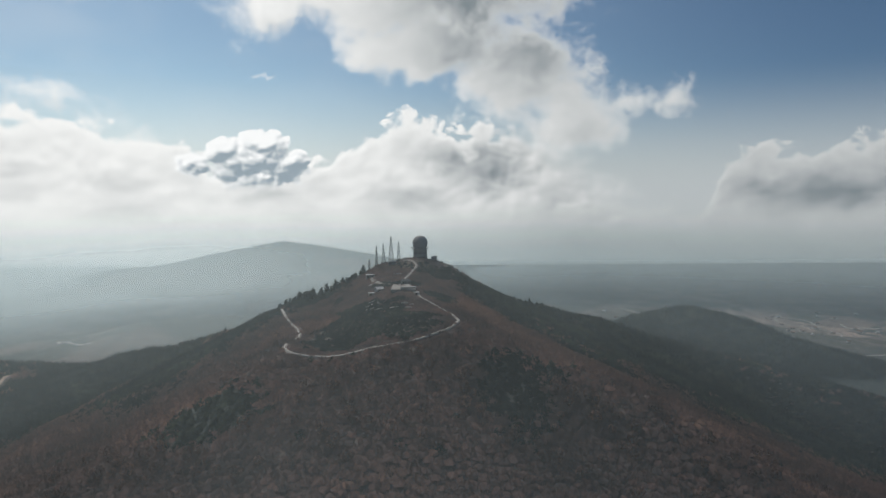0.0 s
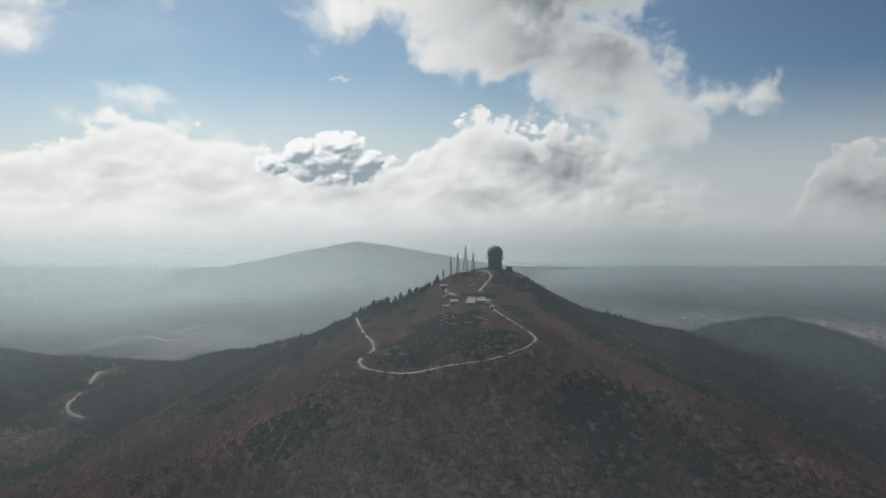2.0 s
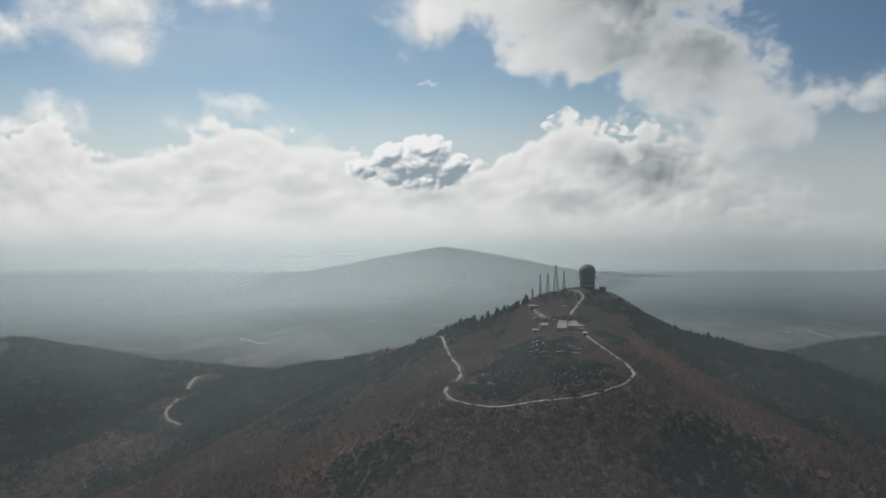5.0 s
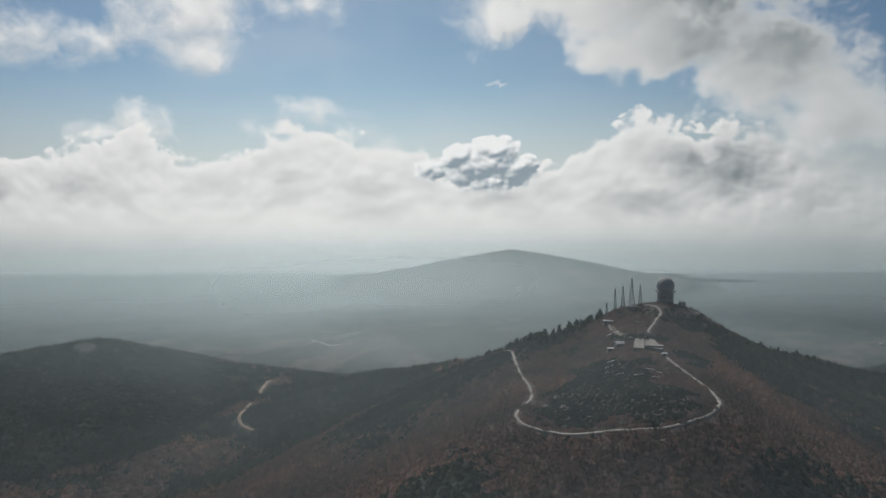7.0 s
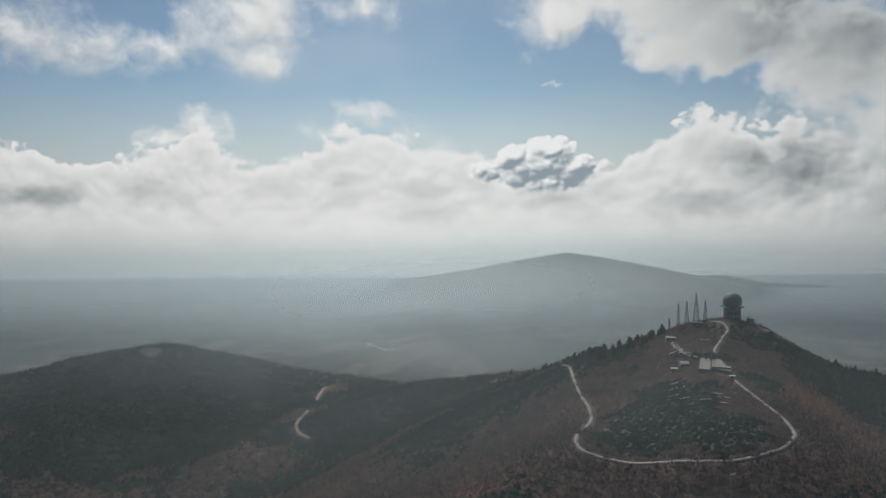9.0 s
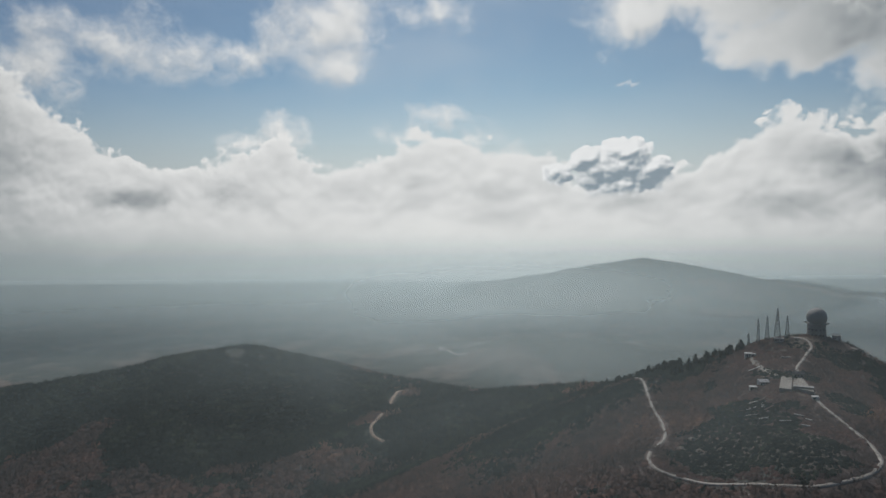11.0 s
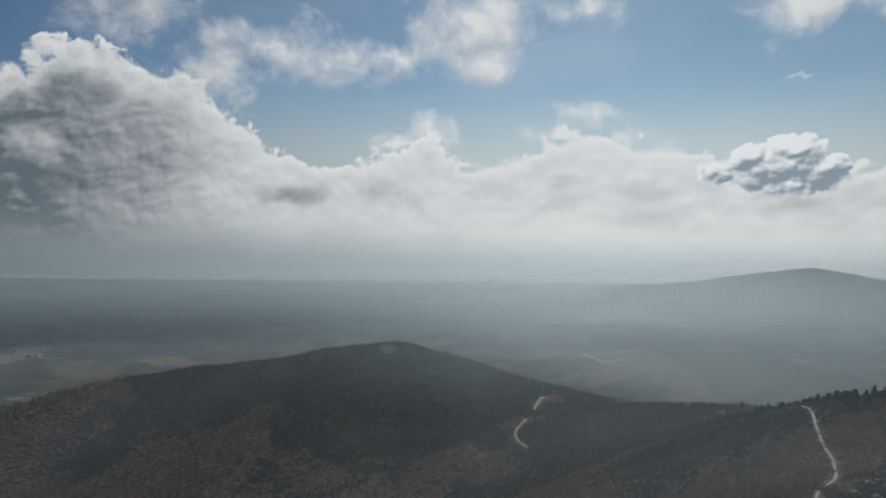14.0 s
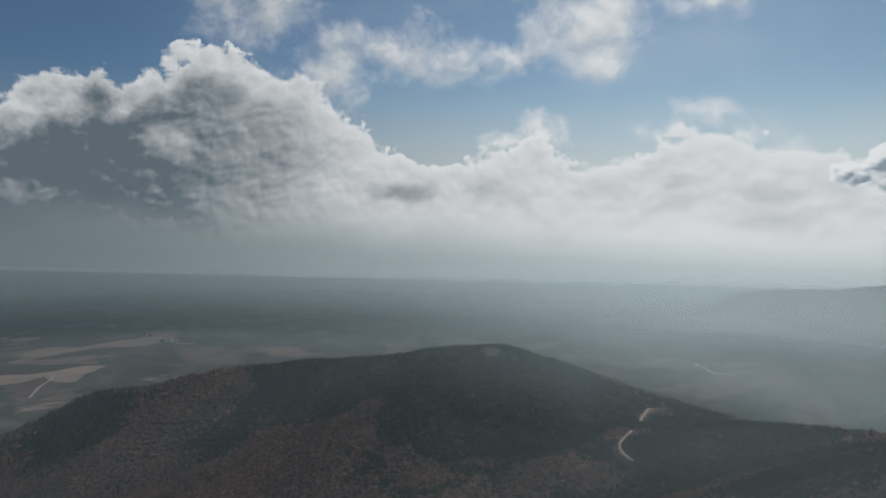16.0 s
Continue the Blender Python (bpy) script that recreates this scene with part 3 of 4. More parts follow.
# ---------------------------------------------------------------- mist in the valleys
# Translucent sheets added to stand in for aerial haze.
def build_mist_banks():
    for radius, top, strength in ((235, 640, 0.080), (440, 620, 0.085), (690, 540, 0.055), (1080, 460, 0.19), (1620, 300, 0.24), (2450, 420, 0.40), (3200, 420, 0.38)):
        a = np.radians(np.arange(-75, 130, 0.5))
        wob = radius * (1 + (0.03 * np.sin(a * 4 + radius) if radius > 1000 else 0 * a))
        x, y = -np.sin(a) * wob, np.cos(a) * wob
        ground = relief(x, y)
        rows = []
        veil = []
        levels = np.linspace(0, 1, 20)
        deg = np.degrees(a)
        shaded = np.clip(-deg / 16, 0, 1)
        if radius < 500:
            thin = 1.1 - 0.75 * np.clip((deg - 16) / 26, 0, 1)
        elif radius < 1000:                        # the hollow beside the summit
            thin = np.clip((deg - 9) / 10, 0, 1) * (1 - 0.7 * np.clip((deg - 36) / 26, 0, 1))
        else:                                      # densest below the sun, standing in for its glow
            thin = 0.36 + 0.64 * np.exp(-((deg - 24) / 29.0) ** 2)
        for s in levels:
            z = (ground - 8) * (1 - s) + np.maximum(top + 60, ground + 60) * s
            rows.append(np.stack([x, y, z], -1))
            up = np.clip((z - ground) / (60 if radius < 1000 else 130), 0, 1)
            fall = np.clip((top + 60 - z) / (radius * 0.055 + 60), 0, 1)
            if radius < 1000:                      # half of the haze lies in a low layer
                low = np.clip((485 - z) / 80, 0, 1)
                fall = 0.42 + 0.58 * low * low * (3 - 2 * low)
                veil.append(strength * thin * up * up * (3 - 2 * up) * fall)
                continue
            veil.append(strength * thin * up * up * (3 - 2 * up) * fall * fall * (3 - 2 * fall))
        n = len(a)
        i = np.arange(len(levels) - 1)[:, None] * n
        j = np.arange(n - 1)[None]
        faces = np.stack([i + j, i + j + 1, i + n + j + 1, i + n + j], -1).reshape(-1, 4)
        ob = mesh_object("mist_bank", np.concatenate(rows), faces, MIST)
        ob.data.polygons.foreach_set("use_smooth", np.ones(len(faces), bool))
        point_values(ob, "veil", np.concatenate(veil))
        # Far sheets are tinted paler towards the sun to paint its glow.
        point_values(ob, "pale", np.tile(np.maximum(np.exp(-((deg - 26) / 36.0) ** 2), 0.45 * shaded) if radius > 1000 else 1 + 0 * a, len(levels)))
        tagged(ob, "thin mist sheet standing in for haze, sun glow tinted into far ones", "mist", kind="stuff")

    # a level sheet over the plain that thickens with distance; its tint paints the sun's glow
    a, r = np.meshgrid(np.radians(np.arange(-75, 130.1, 0.5)), np.concatenate([np.arange(1100, 8990, 50.0)]))
    x, y = -np.sin(a) * r, np.cos(a) * r
    ground = relief(x, y)
    z = np.maximum(44.0, ground + 8)
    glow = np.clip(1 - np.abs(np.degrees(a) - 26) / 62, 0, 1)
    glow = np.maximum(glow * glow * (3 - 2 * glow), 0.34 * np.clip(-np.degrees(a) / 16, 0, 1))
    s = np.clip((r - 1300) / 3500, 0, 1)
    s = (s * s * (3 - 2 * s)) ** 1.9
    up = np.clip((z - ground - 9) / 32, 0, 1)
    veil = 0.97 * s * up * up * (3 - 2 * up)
    nr, n = a.shape
    i = np.arange(nr - 1)[:, None] * n
    j = np.arange(n - 1)[None]
    faces = np.stack([i + j, i + j + 1, i + n + j + 1, i + n + j], -1).reshape(-1, 4)
    faces = faces[veil.ravel()[faces].max(1) > 0.002]
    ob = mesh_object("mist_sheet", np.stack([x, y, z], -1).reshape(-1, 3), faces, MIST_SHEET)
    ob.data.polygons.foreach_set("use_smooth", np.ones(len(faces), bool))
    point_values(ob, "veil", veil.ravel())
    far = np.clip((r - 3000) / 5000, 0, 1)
    # Sunward and distant parts get a lighter colour, imitating glow in the haze.
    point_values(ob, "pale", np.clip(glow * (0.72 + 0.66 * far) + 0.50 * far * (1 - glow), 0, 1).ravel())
    tagged(ob, "mist lying over the far plain, its tint painted with sun glow", "mist", kind="stuff")


build_mist_banks()


# ---------------------------------------------------------------- roads
def smooth_line(points, step=3.0):
    """A smooth line through the given x, y points."""
    p = [Vector((*q, 0)) for q in points]
    p = [p[0] * 2 - p[1], *p, p[-1] * 2 - p[-2]]
    out = []
    for a, b, c, d in zip(p, p[1:], p[2:], p[3:]):
        n = max(2, int((c - b).length / step))
        for k in range(n):
            t = k / n
            out.append(0.5 * ((2 * b) + (c - a) * t + (2 * a - 5 * b + 4 * c - d) * t * t + (3 * b - a - 3 * c + d) * t ** 3))
    return out + [p[-2]]


LOOP_ROAD = [(-200, 770), (-178, 715), (-170, 690), (-143, 605), (-122, 550), (-114, 517), (-115, 492), (-114, 470), (-109, 458), (-100, 453), (-82, 451), (-53, 447), (-25, 443), (-2, 454),
             (7, 467), (11, 484), (9, 510), (2, 532), (-6, 548), (-15, 565), (-22, 582), (-29, 607), (-36, 640), (-38, 661), (-34, 690), (-32, 706), (-29, 720), (-34, 731), (-44, 733)]
TRACK_ROAD = [(-668, 1030), (-678, 1014), (-665, 980), (-645, 938)]
TRACK_LOWER = [(-604, 862), (-580, 806), (-565, 778), (-550, 764), (-528, 757)]
VALLEY_ROADS = [[(1376, 2690), (1335, 2660), (1410, 2560), (1400, 2460)], [(1500, 2480), (1490, 2400), (1560, 2390), (1700, 2410)], [(1335, 2660), (1300, 2500), (1390, 2330), (1360, 2230)], [(1240, 1950), (1310, 1955), (1420, 1965)],
                [(-2330, 330), (-2240, 300), (-2190, 272), (-2080, 235)], [(-2560, 830), (-2640, 770), (-2720, 790)], [(-1290, 2180), (-1250, 2140), (-1225, 2080), (-1080, 1925), (-1020, 1905)], [(830, 2740), (800, 2800), (770, 2880)]]


def road_strip(name, points, width, label, mat=None):
    line = smooth_line(points)
    verts, faces = [], []
    for k, p in enumerate(line):
        ahead = line[min(k + 1, len(line) - 1)] - line[max(k - 1, 0)]
        side = Vector((-ahead.y, ahead.x, 0)).normalized()
        w = width * (1 + 0.18 * noise.noise(p * 0.05))
        mid = height(p.x, p.y)
        for s in (-0.62, -0.5, 0, 0.5, 0.62):
            q = p + side * w * s
            z = 0.5 * mid + 0.5 * height(q.x, q.y) + 0.5 if abs(s) < 0.6 else height(q.x, q.y) - 1.0
            verts.append((q.x, q.y, z))
        if k:
            b = 5 * k
            faces += [(b - 5 + i, b + i, b + i + 1, b - 4 + i) for i in range(4)]
    ob = mesh_object(name, verts, [f[::-1] for f in faces], mat or ROAD)
    return tagged(ob, label, "road", kind="structure")


road_strip("road", LOOP_ROAD, 2.15, "pale gravel service road looping round the summit terrace")
for lane in (TRACK_ROAD, TRACK_LOWER):
    road_strip("road", lane, 4.6, "reddish dirt track winding down the wooded saddle", DIRT)
for lane in VALLEY_ROADS:
    road_strip("road", lane, 6.0, "pale farm road across the valley floor")
ROAD_POINTS = np.array([(p.x, p.y) for line in (LOOP_ROAD, TRACK_ROAD, TRACK_LOWER) for p in smooth_line(line, 6.0)])


# ---------------------------------------------------------------- forest
def near_road(x, y):
    d = np.full(x.shape, 1e9)
    for px, py in ROAD_POINTS:
        d = np.minimum(d, (x - px) ** 2 + (y - py) ** 2)
    return np.sqrt(d)


def scatter(r0, r1, step, seed):
    rs = np.random.RandomState(seed)
    gx, gy = np.meshgrid(np.arange(-r1, r1, step), np.arange(-200, r1, step))
    x = (gx + rs.uniform(-0.5, 0.5, gx.shape) * step).ravel()
    y = (gy + rs.uniform(-0.5, 0.5, gx.shape) * step).ravel()
    r, az = np.hypot(x, y), np.degrees(np.arctan2(-x, y))
    keep = (r > r0) & (r < r1) & (az > -38) & (az < 92)
    x, y = x[keep], y[keep]
    h = relief(x, y)
    clear = ((bare_mask(x, y) + 0.35 * fbm(x, y, 30, 2) < 0.42) | (step < 3)) & (np.hypot(x + 8, y - 738) > 13) & (near_road(x, y) > np.where(x < -400, 8.0, np.where(x < -90, 4.0, 3.6))) & (farm_mask(x, y, h) + 0.5 * fbm(x, y, 200, 2) < 0.5)
    if r1 > 2000:                                  # single crowns only on the small hill
        clear &= (np.hypot((x - 700) / 520, (y - 1760) / 260) < 1) | ((x < -1250) & (y < 800) & (x > -1780))
    return x[clear], y[clear], h[clear], rs


def tufts(name, x, y, z, radius, tall, per, size, conical, mat, tint, rs, label):
    """Crowns made of many small loose leaf sprays, all in one mesh."""
    n = len(x)
    u = rs.normal(size=(n, per, 3))
    u /= np.linalg.norm(u, axis=-1, keepdims=True)
    u[..., 2] = np.abs(u[..., 2]) * 1.0 - 0.15
    u *= rs.uniform(0.55, 1.0, (n, per, 1)) ** 0.5
    lump = 1 + 0.3 * np.sin(3 * np.arctan2(u[..., 1], u[..., 0]) + rs.uniform(0, 6, (n, 1)))
    if conical:
        up = rs.uniform(0, 1, (n, per)) ** 1.5
        ang = rs.uniform(0, 6.283, (n, per))
        rad = (1 - up) * rs.uniform(0.55, 1.05, (n, per)) + 0.04
        u = np.stack([np.cos(ang) * rad, np.sin(ang) * rad, up], -1)
        c = u * np.stack([radius, radius, tall], -1)[:, None]
    else:
        c = u * np.stack([radius * 1.1, radius * 1.1, tall * 0.68], -1)[:, None] * np.stack([lump, lump, np.ones_like(lump)], -1)
        c[..., 2] += tall[:, None] * 0.42
    c += np.stack([x, y, z], -1)[:, None]
    a, b = rs.normal(size=(n, per, 3)), rs.normal(size=(n, per, 3))
    a /= np.linalg.norm(a, axis=-1, keepdims=True)
    b /= np.linalg.norm(b, axis=-1, keepdims=True)
    s = size * radius[:, None, None] * rs.uniform(0.7, 1.3, (n, per, 1))
    if not conical:                                   # slender upright twigs
        a = a * 0.6 + (0, 0, 0.9)
        v = np.stack([c + a * s * 1.3, c + b * s * 0.45, c - b * s * 0.45 - a * s * 0.3], 2).reshape(-1, 3)
    else:
        v = np.stack([c + a * s, c + b * s, c - (a + b) * s * 0.7], 2).reshape(-1, 3)
    heart = np.stack([x, y, z + tall * 0.3], -1)[:, None]
    out = (c - heart) / np.stack([radius, radius, tall * 0.6], -1)[:, None] * (0.4, 0.4, 0.4) + 0.06 * rs.normal(size=c.shape) + (0, 0, 1.6)
    # the dense inner twigs of each crown: a lumpy tapering mass that reaches the ground
    ang = np.arange(6) / 6 * 6.2832
    ring = [(1.0, 0.0), (0.62, 0.55)] if conical else [(1.15, 0.0), (0.66, 0.70)]
    unit = np.array([(r * math.cos(a), r * math.sin(a), h) for r, h in ring for a in ang] + [(0.0, 0.0, 1.0)])
    swell = rs.uniform(0.72, 1.1, (n, len(unit), 1))
    reach = np.stack([radius * 0.92, radius * 0.92, tall * (0.92 if conical else 0.90)], -1)[:, None]
    core = unit * swell * reach + np.stack([x, y, z - 0.3], -1)[:, None]
    k = np.arange(6)
    nxt = (k + 1) % 6
    tri = np.concatenate([np.stack([k, nxt, 6 + nxt], -1), np.stack([k, 6 + nxt, 6 + k], -1), np.stack([6 + k, 6 + nxt, np.full(6, 12)], -1)])
    faces = (tri[None] + 13 * np.arange(n)[:, None, None] + len(v)).reshape(-1, 3)
    lean = unit * (0.4, 0.4, 0.4) + 0.06 * rs.normal(size=(n, len(unit), 3)) + (0, 0, 1.4)
    ob = mesh_object(name, np.concatenate([v, core.reshape(-1, 3)]), np.concatenate([np.arange(len(v)).reshape(-1, 3), faces]), mat)
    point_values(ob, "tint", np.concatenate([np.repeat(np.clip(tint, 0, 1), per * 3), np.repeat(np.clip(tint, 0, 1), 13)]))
    point_vectors(ob, "outward", np.concatenate([np.repeat(out.reshape(-1, 3), 3, 0), lean.reshape(-1, 3)]))
    return tagged(ob, label, "trees", kind="stuff")


def terrace(x, y):
    """1 on the scrubby hill inside the loop of the road and on the summit, 0 in the woods."""
    return np.maximum(np.clip(1.3 - np.hypot((x + 50) / 58, (y - 505) / 55), 0, 1), np.clip(1.4 - np.hypot((x + 45) / 52, (y - 650) / 105), 0, 1))


def crest_glow(x, y):
    """1 along the russet crest of the spur that runs down from the summit, 0 away from it. Paints the crest's sunlight
    into the tint.
    """
    best = np.full(np.shape(x), 1e9)
    for (x0, y0, _), (x1, y1, _) in zip(SPUR_RIGHT, SPUR_RIGHT[1:]):
        dx, dy = x1 - x0, y1 - y0
        t = np.clip(((x - x0) * dx + (y - y0) * dy) / (dx * dx + dy * dy), 0, 1)
        best = np.minimum(best, np.hypot(x - x0 - t * dx, y - y0 - t * dy))
    return np.clip(1.2 - best / 28, 0, 1)


def build_forest():
    for r0, r1, step, per, size, seed in ((270, 820, 4.4, 22, 0.27, 1), (820, 1500, 7.4, 10, 0.32, 2), (1500, 2100, 12.0, 10, 0.42, 3)):
        x, y, h, rs = scatter(r0, r1, step, seed)
        woods = terrace(x, y) < 0.22
        x, y, h = x[woods], y[woods], h[woods]
        green = evergreen_mask(x, y) + np.where(x < -350, 0.09, 0.13) * rs.normal(size=len(x)) + np.where((r1 > 2000) & (x > 0), 9, 0) > 0.55
        radius = step * rs.uniform(0.72, 1.12, len(x))
        tall = (2.2 + 0.9 * rs.rand(len(x)) + 1.0 * fbm(x, y, 24, 2)) * (1 + (step - 4.7) * 0.14)
        if r1 > 2000:
            tall = tall * np.clip((2250 - np.hypot(x, y)) / 600, 0.4, 0.9)
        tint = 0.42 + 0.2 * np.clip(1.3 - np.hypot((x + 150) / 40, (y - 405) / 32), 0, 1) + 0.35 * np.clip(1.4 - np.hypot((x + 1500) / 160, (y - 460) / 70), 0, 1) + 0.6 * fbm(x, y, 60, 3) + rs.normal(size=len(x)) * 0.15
        # Sunlight on the crest and shade in the hollow are put into the tint.
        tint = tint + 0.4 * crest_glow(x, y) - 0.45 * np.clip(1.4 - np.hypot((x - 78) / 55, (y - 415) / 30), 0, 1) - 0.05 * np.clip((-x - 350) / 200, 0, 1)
        for pick, mat, cone, name, label in ((~green, BARE, False, "bare_woodland", "leafless brown and russet deciduous trees"), (green, GREEN, True, "pine_woodland", "dark green conifers and evergreen scrub")):
            if pick.any():
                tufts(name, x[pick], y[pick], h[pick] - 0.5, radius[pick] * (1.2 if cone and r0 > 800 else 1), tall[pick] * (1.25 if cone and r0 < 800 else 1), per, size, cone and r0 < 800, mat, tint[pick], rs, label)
    x, y, h, rs = scatter(380, 800, 2.0, 9)
    pick = (terrace(x, y) >= 0.18) & (rs.rand(len(x)) < 0.85 - 0.55 * bare_mask(x, y))
    x, y, h = x[pick], y[pick], h[pick]
    tint = 0.3 + 0.5 * fbm(x, y, 25, 3) + rs.normal(size=len(x)) * 0.15
    radius = 1.9 * rs.uniform(0.6, 1.35, len(x))
    dark = fbm(x, y, 40, 3) + 0.8 * np.clip(1.3 - np.hypot((x + 45) / 56, (y - 488) / 46), 0, 1) > 0.25
    tufts("heath_scrub", x[~dark], y[~dark], h[~dark] - 0.3, radius[~dark], radius[~dark] * 0.9, 8, 0.26, False, BARE, tint[~dark] * 0.8, rs, "low brown heath and bare scrub on the summit slopes")
    tufts("evergreen_scrub", x[dark], y[dark], h[dark] - 0.3, radius[dark], radius[dark] * 0.95, 8, 0.26, False, GREEN, tint[dark], rs, "dark green juniper scrub on the terrace hill")


build_forest()


def spray(rs, count, shape, size):
    """Loose triangles whose centres shape() gives."""
    c = np.array([shape(rs) for _ in range(count)])
    a, b = rs.normal(size=(2, count, 3))
    a /= np.linalg.norm(a, axis=1, keepdims=True)
    b /= np.linalg.norm(b, axis=1, keepdims=True)
    k = size * rs.uniform(0.6, 1.3, (count, 1))
    return np.stack([c + a * k, c + b * k, c - (a + b) * k * 0.7], 1).reshape(-1, 3), np.repeat(c, 3, 0)


def pine(seed, tall):
    rs = np.random.RandomState(seed)
    base = new("pine_tree")
    rise = tall * 0.18
    part("trunk", lathe([(0.22, -1.0), (0.2, 0.0), (0.12, tall * 0.6), (0.03, tall * 0.98)], 6), BARK, base)

    def whorl(r):
        k = r.randint(0, 9) / 9
        ang = r.uniform(0, 6.283)
        out = (1 - k * 0.9) ** 0.8 * (0.65 + 0.35 * min(1, 4 * k + 0.2)) * tall * 0.36 * r.uniform(0.25, 1.0) * (1 + 0.3 * math.sin(3 * ang + k * 9 + seed))
        return math.cos(ang) * out, math.sin(ang) * out, rise + (tall - rise) * (k * 0.95 + 0.04 * r.rand()) - out * 0.3

    v, c = spray(rs, 300, whorl, tall * 0.075)
    crown = mesh_object("crown", v, np.arange(len(v)).reshape(-1, 3), GREEN, base)
    point_values(crown, "tint", np.full(len(v), 0.38 + 0.1 * seed))
    point_vectors(crown, "outward", c * (1, 1, 0.2) + (0, 0, 0.8))
    return tagged(base, "dark green pine standing on the wooded ridge", "tree", "ridge pines")


def bare_tree(seed, tall):
    rs = np.random.RandomState(40 + seed)
    base = new("bare_tree")
    part("trunk", lathe([(0.24, -0.8), (0.2, 0.0), (0.13, tall * 0.45), (0.03, tall * 0.9)], 6), BARK, base)
    for k in range(5):
        ang, up = k * 2.4 + rs.rand(), tall * rs.uniform(0.25, 0.5)
        limb = lathe([(0.09, 0), (0.06, tall * 0.25), (0.015, tall * 0.45)], 5)
        bmesh.ops.transform(limb, verts=limb.verts, matrix=pose(0, 0, up, 0, rs.uniform(28, 55), math.degrees(ang)))
        part("limb", limb, BARK, base)

    def dome(r):
        d = Vector(r.normal(size=3)).normalized() * r.uniform(0.6, 1.0) ** 0.5
        lump = 1 + 0.25 * math.sin(3 * math.atan2(d.y, d.x) + seed)
        return d.x * tall * 0.42 * lump, d.y * tall * 0.42 * lump, tall * 0.55 + d.z * tall * 0.40

    v, c = spray(rs, 190, dome, tall * 0.06)
    crown = mesh_object("crown", v, np.arange(len(v)).reshape(-1, 3), BARE, base)
    point_values(crown, "tint", np.full(len(v), 0.35 + 0.17 * seed))
    point_vectors(crown, "outward", c - (0, 0, tall * 0.5))
    return tagged(base, "leafless russet-brown tree with a rounded twiggy crown", "tree", "slope trees")


BARK = two_scale("grey_brown_bark", (0.06, 0.05, 0.042), (0.13, 0.11, 0.095), 1.0, 6.0)


def plant_trees():
    rs = np.random.RandomState(11)
    kinds = [pine(k, t) for k, t in enumerate((9.0, 10.5, 7.5))]
    spots = []
    for k in range(120):
        i = (1, 1, 2, 2, 2, 3)[rs.randint(0, 6)]
        (x0, y0, _), (x1, y1, _) = RIDGE_LEFT[i], RIDGE_LEFT[i + 1]
        t = rs.rand() ** 1.3
        spots.append((x0 + (x1 - x0) * t + rs.normal() * 8, y0 + (y1 - y0) * t + rs.normal() * 9 - 10 * rs.rand()))
    for k in range(22):
        t = rs.rand()
        spots.append((53 + 250 * t + rs.normal() * 5, 818 + 245 * t + rs.normal() * 5))
    for k, (x, y) in enumerate(spots):
        m = pose(x, y, height(x, y), 0, 0, rs.uniform(0, 360))
        if k < 3:
            kinds[k].matrix_world = m
        else:
            copy_thing(kinds[k % 3], m).scale = (rs.uniform(0.7, 1.15),) * 3
    kinds = [bare_tree(k, t) for k, t in enumerate((8.0, 9.0, 7.0, 8.5))]
    made = 0
    while made < 150:
        x, y = rs.uniform(-240, 230), rs.uniform(335, 432)
        if y > 425 - 0.1 * abs(x) or evergreen_mask(np.array([x]), np.array([y]))[0] > 0.5:
            continue
        m = pose(x, y, height(x, y), 0, 0, rs.uniform(0, 360))
        if made < 4:
            kinds[made].matrix_world = m
        else:
            copy_thing(kinds[made % 4], m).scale = (rs.uniform(0.75, 1.2),) * 3
        made += 1


# ---------------------------------------------------------------- summit station
def part(name, bm, mat, parent=None, label=""):
    me = bpy.data.meshes.new(name)
    bm.to_mesh(me)
    bm.free()
    me.materials.append(mat)
    ob = new(name, me)
    ob.parent = parent
    return tagged(ob, label)


def lathe(profile, n=32):
    bm = bmesh.new()
    rings = [[bm.verts.new((r * math.cos(2 * math.pi * k / n), r * math.sin(2 * math.pi * k / n), z)) for k in range(n)] for r, z in profile]
    for a, b in zip(rings, rings[1:]):
        for k in range(n):
            bm.faces.new((a[k], a[(k + 1) % n], b[(k + 1) % n], b[k]))
    bm.faces.new(rings[-1])
    bm.faces.new(rings[0][::-1])
    return bm


def box(x0, y0, z0, x1, y1, z1, bevel=0.0):
    bm = bmesh.new()
    bmesh.ops.create_cube(bm, size=1)
    bmesh.ops.transform(bm, verts=bm.verts, matrix=Matrix.Translation(((x0 + x1) / 2, (y0 + y1) / 2, (z0 + z1) / 2)) @ Matrix.Diagonal((x1 - x0, y1 - y0, z1 - z0, 1)))
    if bevel:
        bmesh.ops.bevel(bm, geom=bm.edges[:], offset=bevel, segments=1, affect="EDGES")
    return bm


plant_trees()


def bar(bm, a, b, r):
    """A square steel bar from a to b, added to bm."""
    a, b = Vector(a), Vector(b)
    d = (b - a).normalized()
    s = d.orthogonal().normalized() * r
    t = d.cross(s)
    ring = [[bm.verts.new(p + k) for k in (s, t, -s, -t)] for p in (a, b)]
    for k in range(4):
        bm.faces.new((ring[0][k], ring[0][(k + 1) % 4], ring[1][(k + 1) % 4], ring[1][k]))
    bm.faces.new(ring[0][::-1])
    bm.faces.new(ring[1])


